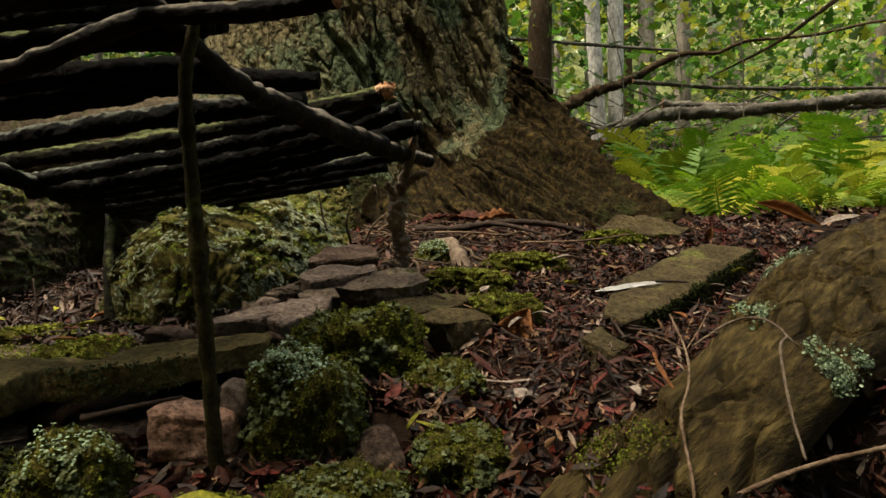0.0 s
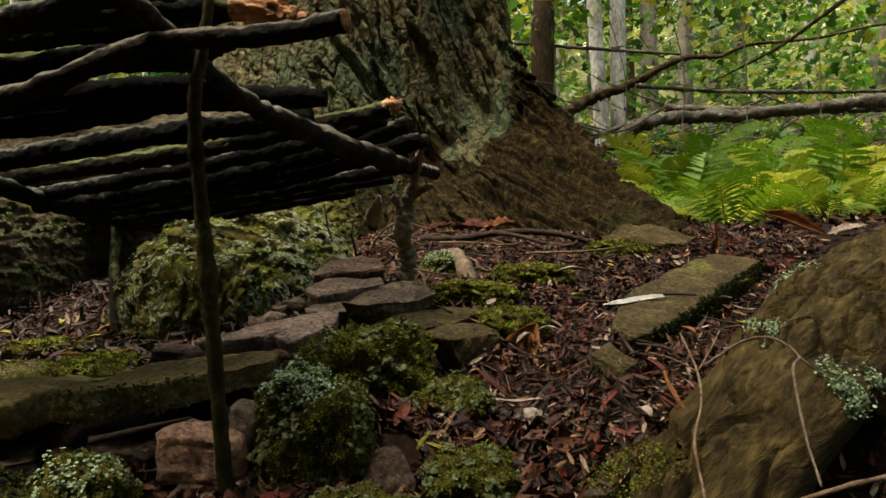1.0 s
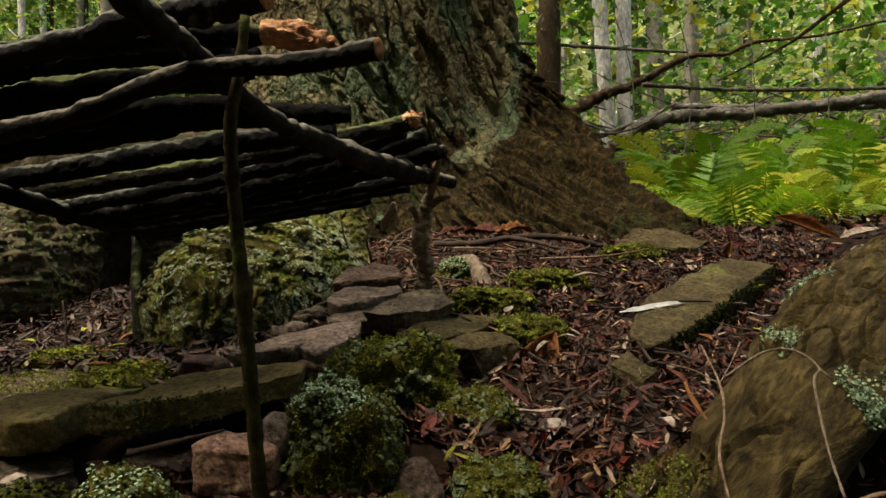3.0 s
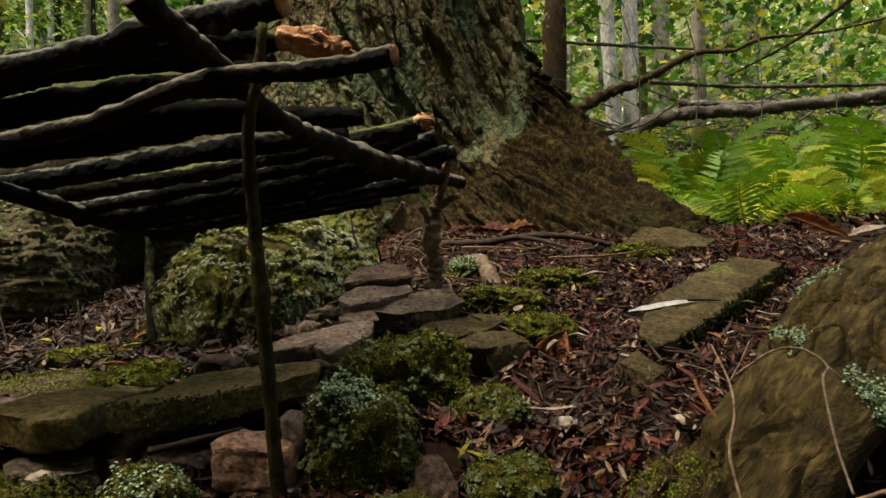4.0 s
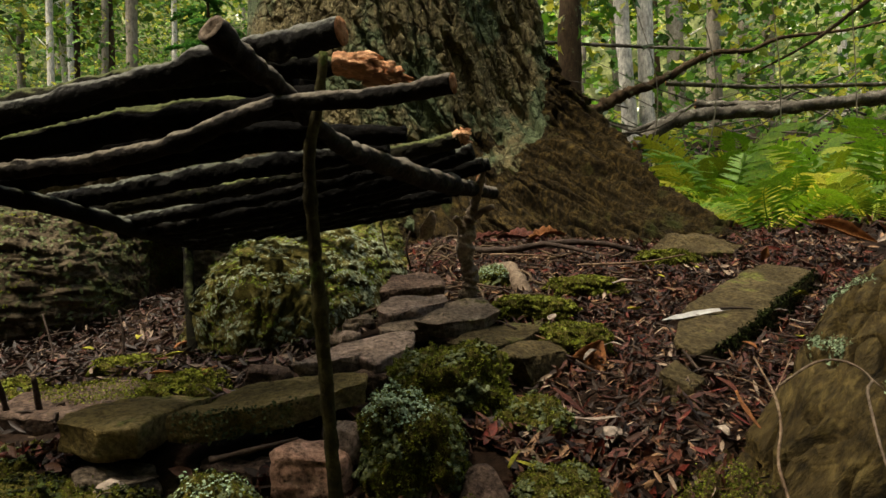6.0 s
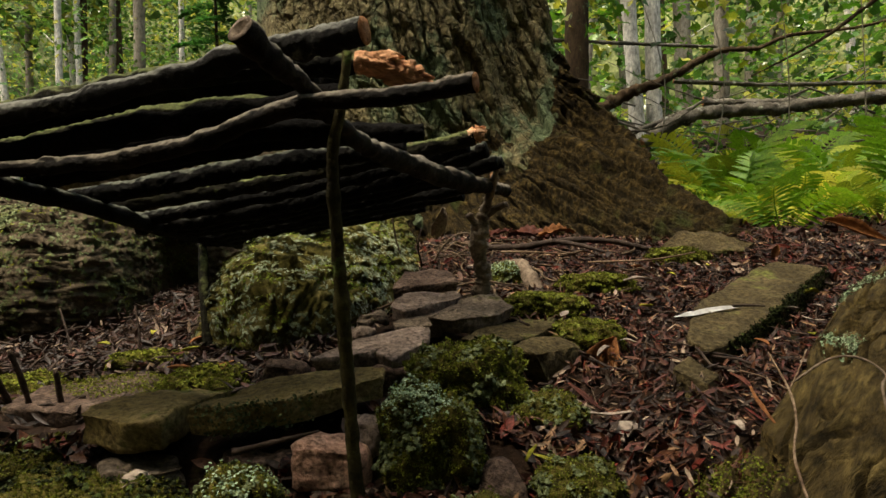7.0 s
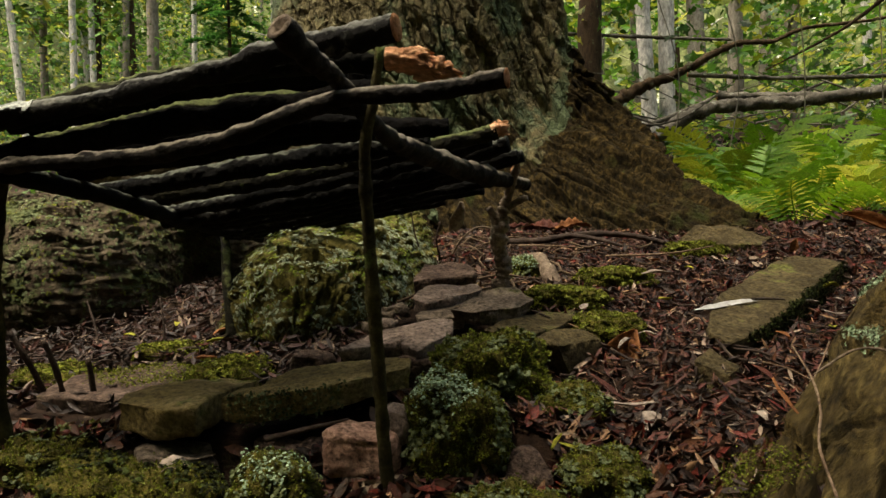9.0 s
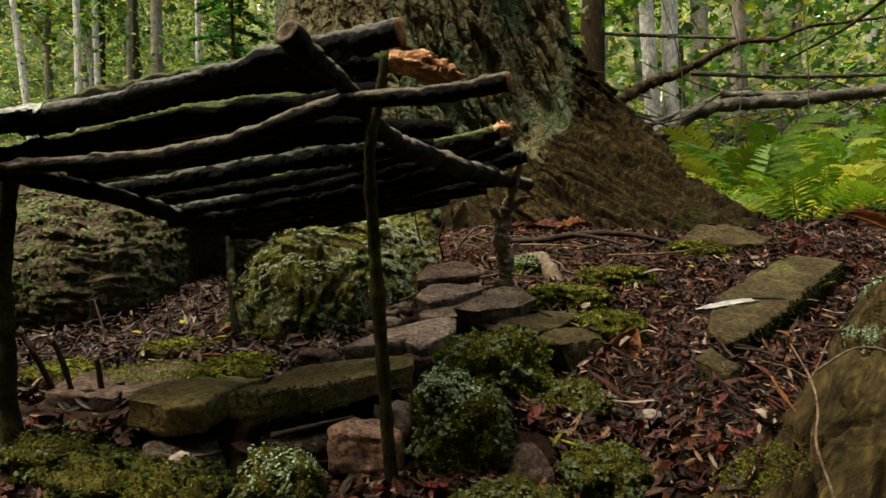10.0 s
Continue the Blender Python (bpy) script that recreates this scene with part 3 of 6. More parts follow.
def trunk_mesh():
    angles = np.radians(np.r_[np.linspace(-165, -100, 170), np.linspace(-99.8, -73, 140), np.linspace(-72.9, -46, 560), np.linspace(-45.8, -16, 190), np.linspace(-15.5, 15, 40), np.linspace(17, 193, 40)])
    heights = np.r_[np.linspace(-4, 4.5, 20), np.linspace(4.7, 38, 270), np.linspace(38.3, 70, 100), np.linspace(70.4, 108, 95), np.linspace(112, 900, 34)]
    TH, ZZ = np.meshgrid(angles, heights)
    zp = np.maximum(ZZ, 0)
    deg = np.degrees(TH)

    def bump(at, wide, left=None):
        d = (deg - at + 180) % 360 - 180
        return np.exp(-(d / np.where(d < 0, left or wide, wide)) ** 2 / 2)

    r = 57.5 * (1 - 0.00045 * zp) + 7 * np.exp(-zp / 30)
    ridge = -55.5 + 31.5 * smooth(12, 64, zp)
    lobe = np.exp(-np.maximum(zp - 13, 0) / 33) * bump(ridge, 11.5, 8.5)
    r = r + 98 * lobe * (1 + 0.012 * np.maximum(10 - zp, 0))
    r = r + 55 * np.exp(-zp / 30) * bump(-150, 14) + 16 * np.exp(-zp / 22) * bump(-95, 16)
    P = np.stack([TREE[0] - 0.055 * np.maximum(ZZ - 40, 0) + r * np.cos(TH), TREE[1] + 0.02 * ZZ + r * np.sin(TH), ZZ], -1)
    N = np.cross(np.gradient(P, axis=1), np.gradient(P, axis=0))
    N /= np.linalg.norm(N, axis=-1, keepdims=True) + 1e-9
    D = np.zeros(TH.shape)
    for a in range(TH.shape[0]):
        if heights[a] < 170:
            for b in range(80, 1070):
                edge = 0.13 + 0.16 * float(smooth(28, 4, heights[a]))
                w = float(smooth(edge - 0.06, edge + 0.06, lobe[a, b]))
                d = deg[a, b]
                if w < 1:
                    f = float(smooth(-104, -84, d + 5 * noise.noise(Vector((d * 0.08, heights[a] * 0.03, 0)))))
                    D[a, b] += (1 - w) * bark_relief(P[a, b, 0] * 0.92 + P[a, b, 2] * 0.38, P[a, b, 2] * 0.92 - P[a, b, 0] * 0.38, 0.8 + 3.4 * f, 1.6 - 0.4 * f, 0.1 + 0.13 * f)
                if w > 0:
                    D[a, b] += w * bark_relief((P[a, b, 0] * 0.62 + P[a, b, 2] * 0.78) * 1.5 + 300, (P[a, b, 0] * 0.78 - P[a, b, 2] * 0.62) * 1.3, 4.4, 2.2, 0.26, 2.2)
                D[a, b] -= 2.5 * math.exp(-((lobe[a, b] - edge) / 0.05) ** 2) * float(smooth(52, 36, heights[a]))
    P = P + N * D[..., None]
    m, k = len(angles), len(heights)
    ia, ib = np.meshgrid(np.arange(k - 1), np.arange(m), indexing="ij")
    ic = (ib + 1) % m
    faces = np.stack([ia * m + ib, ia * m + ic, (ia + 1) * m + ic, (ia + 1) * m + ib], -1).reshape(-1, 4)
    low = lobe[:-1].reshape(-1)
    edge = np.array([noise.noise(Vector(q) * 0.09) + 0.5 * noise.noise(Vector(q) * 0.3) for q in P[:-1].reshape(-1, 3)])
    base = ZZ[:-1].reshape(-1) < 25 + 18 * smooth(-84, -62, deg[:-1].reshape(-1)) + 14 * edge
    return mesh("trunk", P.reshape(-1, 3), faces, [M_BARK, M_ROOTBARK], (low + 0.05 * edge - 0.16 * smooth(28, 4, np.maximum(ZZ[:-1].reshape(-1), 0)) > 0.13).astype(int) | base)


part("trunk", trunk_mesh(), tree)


SKIN = {}


def root(pts, radii, m, label, seed, flat=1.0, relief=1.0, seg=190, step=0.55, scales=0.6):
    """A thick root: a wide tube whose skin is broken into overlapping scales, with bare patches between."""
    places, n0 = tube(pts, radii, seg=seg, step=step, rough=0.0, lump=0.1, seed=seed, flat=flat, tip=True)[:2]
    me = mesh("root", places, n0, m)
    co, no = np.zeros(len(me.vertices) * 3), np.zeros(len(me.vertices) * 3)
    me.vertices.foreach_get("co", co)
    me.vertices.foreach_get("normal", no)
    co, no = co.reshape(-1, 3) / CM, no.reshape(-1, 3)
    depth = np.zeros(len(co))
    for a, p in enumerate(co):
        q = Vector(p)
        k = noise.noise(q * 0.1 + Vector((seed, 0, 0))) * 1.1 + noise.noise(q * 0.24 + Vector((seed, 4, 0))) * 0.45
        w = Vector((q.x * 0.42, q.y * 0.42, q.z * 1.0)) + noise.noise_vector(q * 0.22) * 0.7 + noise.noise_vector(q * 0.9) * 0.16
        w.z += 0.3 * noise.noise(Vector((q.x * 0.1, q.y * 0.1, seed)))
        near, cells = noise.voronoi(w)[:2]
        drop = cells[0].z - w.z
        bare = float(smooth(-0.32, -0.08, noise.noise(q * 0.16 + Vector((0, seed, 0))) + 0.3 * noise.noise(q * 0.5)))
        scale = max(-0.7, min(0.7, drop)) * 1.1 + 0.35 * float(smooth(0.0, 0.3, near[1] - near[0])) + 0.7 * noise.cell(cells[0] * 7.3)
        k += scale * scales * (0.2 + 0.8 * bare) + noise.noise(w * 2.4) * 0.18
        depth[a] = k * relief
    me.vertices.foreach_set("co", ((co + no * depth[:, None]) * CM).ravel())
    me.update()
    ob = part("root", me, tree, label)
    SKIN[ob.name] = no
    return ob


ENDS = [math.radians(a) for a in range(4, 90, 4)]
MROOT = [(-34 + 0.5 * math.sin(a), 94 - 10.5 * math.cos(a) ** 1.2, -2.2 + 3.2 * math.sin(a)) for a in ENDS] + [(-33.5, 94, 1), (-32, 104, 3.5), (-33.5, 122, 6.5), (-39, 150, 9), (-45, 190, 13), (-47, 215, 17)]
MRAD = [14.4 * math.sin(a) ** 0.75 for a in ENDS] + [14.4, 15.2, 15.2, 15.5, 17, 19]
mroot = root(MROOT, MRAD, M_MOSSBARK, "broad root covered in green moss", 3.3, seg=400, step=[0.26] * 24 + [0.3, 0.4, 1.0, 1.5, 2.0, 2.0], scales=1.0)
LROOT = [(-114, 106, 0), (-100, 109, 3), (-90, 111, 5), (-84, 114, 5), (-83, 127, 6), (-83, 152, 8), (-80, 200, 16)]
LRAD = [10.5, 13, 14.3, 13.5, 12.5, 15, 20]
lroot = root(LROOT, LRAD, M_LICHENBARK, "brown bark root with grey-green lichen flakes", 8.1, flat=1.3, relief=1.1, seg=300, step=[0.4, 0.36, 0.36, 0.4, 0.8, 1.5], scales=0.9)

root([(-92, 142, 30), (-74, 134, 29), (-58, 132, 28), (-44, 136, 26), (-36, 146, 22)], [15, 13, 11.5, 12, 14], M_LICHENBARK, "high root bridging a dark hollow", 5.7, seg=110, step=0.9)


def crust(name, skin, count, m, size, label, seed, parent, keep=(-1, 1), lean=0.1, reach=150, up=0.25, least=-0.5, thin=0.38):
    """Flakes lying over a skin like shingles, where a broad noise lies between two bounds."""
    rg = np.random.default_rng(seed)
    me = skin.data
    co, no = np.zeros(len(me.vertices) * 3), np.zeros(len(me.vertices) * 3)
    me.vertices.foreach_get("co", co)
    me.vertices.foreach_get("normal", no)
    co = (co.reshape(-1, 3) + np.array(root_place(parent))) / CM
    no = SKIN[skin.name]
    pick = np.flatnonzero((co[:, 1] < reach) & (no[:, 2] > least) & (co[:, 2] > -4))
    pick = rg.choice(pick, count * 3)
    broad = np.array([noise.noise(Vector(co[k]) * 0.14) + 0.5 * noise.noise(Vector(co[k]) * 0.45) for k in pick]) + rg.normal(0, 0.06, len(pick))
    pick = pick[(broad > keep[0]) & (broad < keep[1])][:count]
    p, nn = co[pick] + rg.normal(0, 0.22, (len(pick), 3)), no[pick]
    out = nn * (1 - up) + np.array([0, 0, up]) + rg.normal(0, lean, nn.shape)
    out /= np.linalg.norm(out, axis=1, keepdims=True)
    along = np.cross(out, nn + np.array([0, 0, 0.05])) + rg.normal(0, 0.25, nn.shape)
    along -= out * (along * out).sum(1, keepdims=True)
    along /= np.linalg.norm(along, axis=1, keepdims=True) + 1e-9
    s = rg.uniform(*size, len(p))
    v, fc = scatter(p + nn * rg.uniform(0.0, 0.3, (len(p), 1)), np.stack([along, np.cross(out, along), out], -1), np.stack([s, s * thin, s * 0.35], -1), *((LOBE, LOBE_F) if size[1] > 0.8 else (FLAKE, FLAKE_F)))
    return tagged(part(name, mesh(name, v, fc, m), skin, label), kind="stuff")


crust("lichen_cover", mroot, 15000, M_ROOT_LICHEN, (0.35, 1.0), "grey-green lichen scales", 4, tree, (-0.34, 0.12), lean=0.05, up=0.1, thin=0.45, reach=135)
crust("moss_cover", mroot, 10000, M_ROOT_MOSS, (0.3, 0.9), "green moss over the root", 3, tree, (0.0, 2), lean=0.08, up=0.12, thin=0.4, reach=135)
crust("moss_fuzz", mroot, 9000, M_ROOT_MOSS, (0.12, 0.36), "short green moss sprigs", 9, tree, (0.06, 2), thin=0.3, reach=135)
crust("lichen_cover", lroot, 15000, M_SCALE, (0.4, 1.2), "grey-green lichen scales", 5, tree, (-0.16, 0.36), lean=0.05, reach=140, up=0.12, thin=0.45)
crust("moss_cover", lroot, 5000, M_MOSS, (0.3, 0.9), "patches of moss", 6, tree, (0.2, 2), lean=0.08, reach=140, up=0.12)
crust("bark_flake_cover", lroot, 7000, M_LICHENBARK, (0.7, 2.0), "loose brown bark flakes", 7, tree, (-2, 0.05), lean=0.05, reach=140, up=0.1)

# limbs and crown, far above the view
rg = np.random.default_rng(5)
lv, lf, li = [], [], []
cents = []
for k in range(30):
    a, z = rg.uniform(0, 2 * math.pi), rg.uniform(420, 880)
    ln = rg.uniform(260, 620) * (1 - 0.4 * (z - 330) / 530)
    s = np.array([TREE[0] - 0.055 * z, TREE[1] + 0.02 * z, z])
    e = s + np.array([math.cos(a) * ln, math.sin(a) * ln, rg.uniform(-30, 60)])
    lv.append(tube([s, (s + e) / 2 + [0, 0, 18], e], [9, 6, 2], seg=7, step=40, seed=k))
    for t in rg.uniform(0.2, 1.0, 22):
        cents.append(s + (e - s) * t + rg.normal(0, 30, 3) * [1.2, 1.2, 0.6])
v, f, i = join(*lv)
part("limbs", mesh("limbs", v, f, [M_BARK, M_BARK], i), tree)
cents = np.repeat(np.array(cents), 2, axis=0) + rg.normal(0, 14, (len(cents) * 2, 3))
s = rg.uniform(14, 30, len(cents))
v, f = scatter(cents, turned(len(cents), None, 0.5, rg), np.stack([s, s * 0.6, s], -1), BLADE, BLADE_F)
part("crown", mesh("crown", v, f, M_CONIFER), tree, "dense dark green crown")

def film(name, skin, m, label, seed, parent, keep, lift=0.035, west=1e9):
    """A thin crust over the upper side of a stick, in ragged patches."""
    me = skin.data
    base = np.array(root_place(parent))
    co, no = np.zeros(len(me.vertices) * 3), np.zeros(len(me.vertices) * 3)
    me.vertices.foreach_get("co", co)
    me.vertices.foreach_get("normal", no)
    co, no = (co.reshape(-1, 3) + base) / CM, no.reshape(-1, 3)
    faces, used = [], {}
    for p in me.polygons:
        c = Vector(co[list(p.vertices)].mean(0))
        k = noise.noise(c * 0.3 + Vector((seed, 0, 0))) * 0.5 + noise.noise(c * 1.1) * 0.45 + noise.noise(c * 3.1) * 0.3 + 0.9 * (p.normal.z - 0.72)
        if k > keep and c.x < west:
            faces.append([used.setdefault(a, len(used)) for a in p.vertices])
    if not faces:
        return None
    order = list(used)
    rise = np.array([lift + 0.05 * noise.noise(Vector(co[a]) * 2.5) for a in order])
    return tagged(part(name, mesh(name, co[order] + no[order] * rise[:, None], faces, m), skin, label), kind="stuff")


# ---- the stick shelter ----
shelter = thing("stick_shelter", (-28, 62, 0), "small lean-to shelter of dark sticks on forked posts", "shelter")
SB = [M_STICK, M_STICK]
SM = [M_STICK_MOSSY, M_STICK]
SD = [M_STICK_SHADED, M_STICK_SHADED]
stick("post", [(-14.8, 42.9, -5.5), (-15.3, 42.2, 4.0), (-15.5, 41.5, 10.2), (-15.7, 40.6, 16.9), (-15.7, 39.8, 22.1), (-14.9, 39.3, 25.6), (-14.4, 39.1, 29.0)],
      [0.54, 0.5, 0.5, 0.45, 0.42, 0.36, 0.3], [M_POST_GREEN, M_STICK], shelter, "thin greenish post", seed=1.0, knots=((0.5, 0.22, 0.8), (0.72, 0.15, 0.6)), seg=12, step=0.5)
fork = join(tube([(-5.2, 81.3, 4.0), (-5.6, 81, 8.6), (-5.3, 80.6, 11), (-6.0, 80.3, 14), (-5.6, 80, 17.4), (-4.7, 79.4, 20.2), (-3.9, 78.4, 23.0), (-3.3, 78, 25.6)], [1.3, 1.0, 0.8, 0.95, 0.85, 0.6, 0.5, 0.12], seg=22, step=0.25, seed=2.0, lump=0.34, rough=0.26, knots=((0.05, 0.7, 1.5), (0.2, 0.4, 0.6), (0.33, 0.5, 0.7), (0.48, 0.5, 0.6), (0.58, 0.6, 0.8))),
            tube([(-5.8, 80.1, 16.4), (-6.5, 79.6, 17.8), (-7.2, 79.2, 18.7)], [0.75, 0.6, 0.4], seg=12, step=0.35, seed=2.5, lump=0.3, rough=0.25),
            tube([(-5.2, 79.9, 18.4), (-3.4, 79.2, 19.6), (-2.2, 78.8, 20.0)], [0.5, 0.42, 0.36], seg=12, step=0.35, seed=2.9, lump=0.3, rough=0.25))
part("post", mesh("post", fork[0], fork[1], [M_POST, M_TWIG_PALE], fork[2]), shelter, "forked post with a torn pale tip")
stick("post", [(-44.4, 86, -2.5), (-45.4, 87.5, 3), (-46.8, 90, 8.1), (-48.4, 93.5, 13), (-49.2, 95, 15.6)], [0.85, 0.8, 0.8, 0.75, 0.7], SM, shelter, "thin rear post", seed=3.0, knots=((0.6, 0.2, 0.8),))
stick("post", [(-49.8, 48, -4.5), (-50.4, 48, 2), (-50.3, 48, 8), (-50.2, 48, 15), (-49.0, 48, 22.3)], [0.95, 0.85, 0.8, 0.78, 0.7], [M_POST_GREEN, M_STICK], shelter, "greenish brown post", seed=4.0, knots=((0.35, 0.25, 1.0), (0.7, 0.2, 0.8)))
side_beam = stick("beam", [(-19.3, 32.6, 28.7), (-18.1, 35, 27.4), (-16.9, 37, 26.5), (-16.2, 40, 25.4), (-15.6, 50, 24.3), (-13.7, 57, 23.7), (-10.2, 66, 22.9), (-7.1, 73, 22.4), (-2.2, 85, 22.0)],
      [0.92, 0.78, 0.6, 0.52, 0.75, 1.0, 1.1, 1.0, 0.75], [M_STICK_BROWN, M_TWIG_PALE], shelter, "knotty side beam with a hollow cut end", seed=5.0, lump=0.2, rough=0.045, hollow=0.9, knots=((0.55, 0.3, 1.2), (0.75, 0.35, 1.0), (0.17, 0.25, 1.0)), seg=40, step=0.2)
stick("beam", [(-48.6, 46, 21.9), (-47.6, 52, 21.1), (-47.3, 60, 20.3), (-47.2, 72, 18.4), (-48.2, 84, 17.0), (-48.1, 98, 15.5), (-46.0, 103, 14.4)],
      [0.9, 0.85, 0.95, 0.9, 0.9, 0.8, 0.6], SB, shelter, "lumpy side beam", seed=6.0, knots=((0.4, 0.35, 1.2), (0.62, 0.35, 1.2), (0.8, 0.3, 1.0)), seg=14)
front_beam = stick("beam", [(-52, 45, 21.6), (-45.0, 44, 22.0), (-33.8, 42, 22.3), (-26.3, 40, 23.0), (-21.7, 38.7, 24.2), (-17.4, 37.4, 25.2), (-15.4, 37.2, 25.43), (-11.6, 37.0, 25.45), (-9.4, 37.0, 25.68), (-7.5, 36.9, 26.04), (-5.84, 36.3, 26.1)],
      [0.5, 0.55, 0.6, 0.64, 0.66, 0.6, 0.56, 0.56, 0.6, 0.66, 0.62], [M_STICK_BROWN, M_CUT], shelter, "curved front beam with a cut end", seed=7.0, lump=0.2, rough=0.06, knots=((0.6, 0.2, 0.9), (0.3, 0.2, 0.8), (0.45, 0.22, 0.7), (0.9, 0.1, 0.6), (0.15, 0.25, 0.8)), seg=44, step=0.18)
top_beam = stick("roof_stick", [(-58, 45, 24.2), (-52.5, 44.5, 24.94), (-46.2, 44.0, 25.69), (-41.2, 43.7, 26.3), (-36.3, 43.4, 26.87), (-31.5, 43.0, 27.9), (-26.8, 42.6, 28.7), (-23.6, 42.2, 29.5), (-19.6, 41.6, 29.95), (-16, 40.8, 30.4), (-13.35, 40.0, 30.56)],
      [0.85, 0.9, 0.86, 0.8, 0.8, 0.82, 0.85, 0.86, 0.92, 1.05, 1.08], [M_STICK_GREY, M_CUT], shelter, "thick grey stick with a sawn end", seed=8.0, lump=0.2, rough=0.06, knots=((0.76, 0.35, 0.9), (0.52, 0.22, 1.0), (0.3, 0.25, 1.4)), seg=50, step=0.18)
film("lichen_crust", top_beam, M_WHITE_LICHEN, "white lichen crust near the end", 93, shelter, -0.2, 0.07, -42.5)
lean = [
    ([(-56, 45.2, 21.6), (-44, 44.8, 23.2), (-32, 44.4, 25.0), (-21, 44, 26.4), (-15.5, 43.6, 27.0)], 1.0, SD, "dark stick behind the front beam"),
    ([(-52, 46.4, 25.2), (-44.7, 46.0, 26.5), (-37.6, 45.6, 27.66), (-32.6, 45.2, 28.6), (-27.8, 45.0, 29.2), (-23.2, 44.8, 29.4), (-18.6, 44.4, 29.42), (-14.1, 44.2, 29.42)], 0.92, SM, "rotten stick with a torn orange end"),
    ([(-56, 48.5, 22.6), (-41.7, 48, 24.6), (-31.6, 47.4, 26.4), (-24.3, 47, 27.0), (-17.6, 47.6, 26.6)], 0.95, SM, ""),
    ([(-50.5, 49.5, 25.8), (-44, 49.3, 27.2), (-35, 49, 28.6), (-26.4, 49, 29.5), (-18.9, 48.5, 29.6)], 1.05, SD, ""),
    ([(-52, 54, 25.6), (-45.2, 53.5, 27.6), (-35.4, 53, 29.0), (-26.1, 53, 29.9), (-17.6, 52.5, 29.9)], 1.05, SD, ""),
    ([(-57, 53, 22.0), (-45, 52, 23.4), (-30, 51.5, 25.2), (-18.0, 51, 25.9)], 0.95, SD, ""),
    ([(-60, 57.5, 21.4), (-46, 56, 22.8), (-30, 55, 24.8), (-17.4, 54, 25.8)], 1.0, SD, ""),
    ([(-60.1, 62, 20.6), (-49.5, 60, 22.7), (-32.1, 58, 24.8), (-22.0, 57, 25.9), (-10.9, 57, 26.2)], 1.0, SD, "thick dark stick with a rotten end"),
    ([(-58, 66.5, 20.3), (-45, 65, 21.6), (-30, 63, 23.6), (-13.2, 61.8, 25.4)], 1.1, SB, ""),
    ([(-62, 72, 18.4), (-48, 71, 20.4), (-33.4, 70, 22.1), (-21.4, 68, 23.9), (-11.4, 66, 25.6), (-6.2, 65.5, 26.8)], 0.95, SM, "mossy stick with an orange broken end"),
    ([(-57, 76, 17.9), (-44.9, 75, 19.1), (-22.2, 72, 22.8), (-11.7, 70, 25.0), (-7.0, 68, 26.2)], 0.9, SB, ""),
    ([(-59.5, 80, 16.6), (-42.9, 79, 18.5), (-23.0, 76, 21.7), (-11.9, 73, 24.1), (-4.8, 71, 26.0)], 1.15, SB, ""),
    ([(-57, 84.5, 16.2), (-40, 82, 18.2), (-18, 78.5, 21.9), (-3.6, 75, 25.2)], 0.9, SB, ""),
    ([(-55.5, 88, 15.8), (-37.1, 85, 18.1), (-15.4, 80, 21.9), (-2.8, 77, 25.2)], 0.85, SB, ""),
    ([(-56, 92.5, 15.4), (-40, 90, 17.0), (-17, 85, 20.9), (-5, 82, 22.8)], 0.9, SB, ""),
    ([(-54.9, 96, 14.9), (-44.7, 94, 16.0), (-34.1, 92, 17.4), (-16.4, 90, 20.4), (-8, 88, 21.6)], 0.8, SB, ""),
    ([(-54, 100, 14.8), (-44, 98, 15.6), (-30, 96, 17.6), (-14, 94, 20.2)], 0.8, SB, ""),
]
for n, (pts, r, ms, label) in enumerate(lean):
    if n > 1:
        a, b = np.array(pts[0], float), np.array(pts[1], float)
        out = -49.2 - 0.9 * (n % 3)
        if b[0] > out:
            pts = [tuple(a + (b - a) * (out - a[0]) / (b[0] - a[0]))] + pts[1:]
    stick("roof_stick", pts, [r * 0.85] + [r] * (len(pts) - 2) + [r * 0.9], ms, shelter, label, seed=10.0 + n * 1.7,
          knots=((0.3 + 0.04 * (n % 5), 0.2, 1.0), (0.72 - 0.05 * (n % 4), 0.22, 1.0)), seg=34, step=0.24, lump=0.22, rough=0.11)


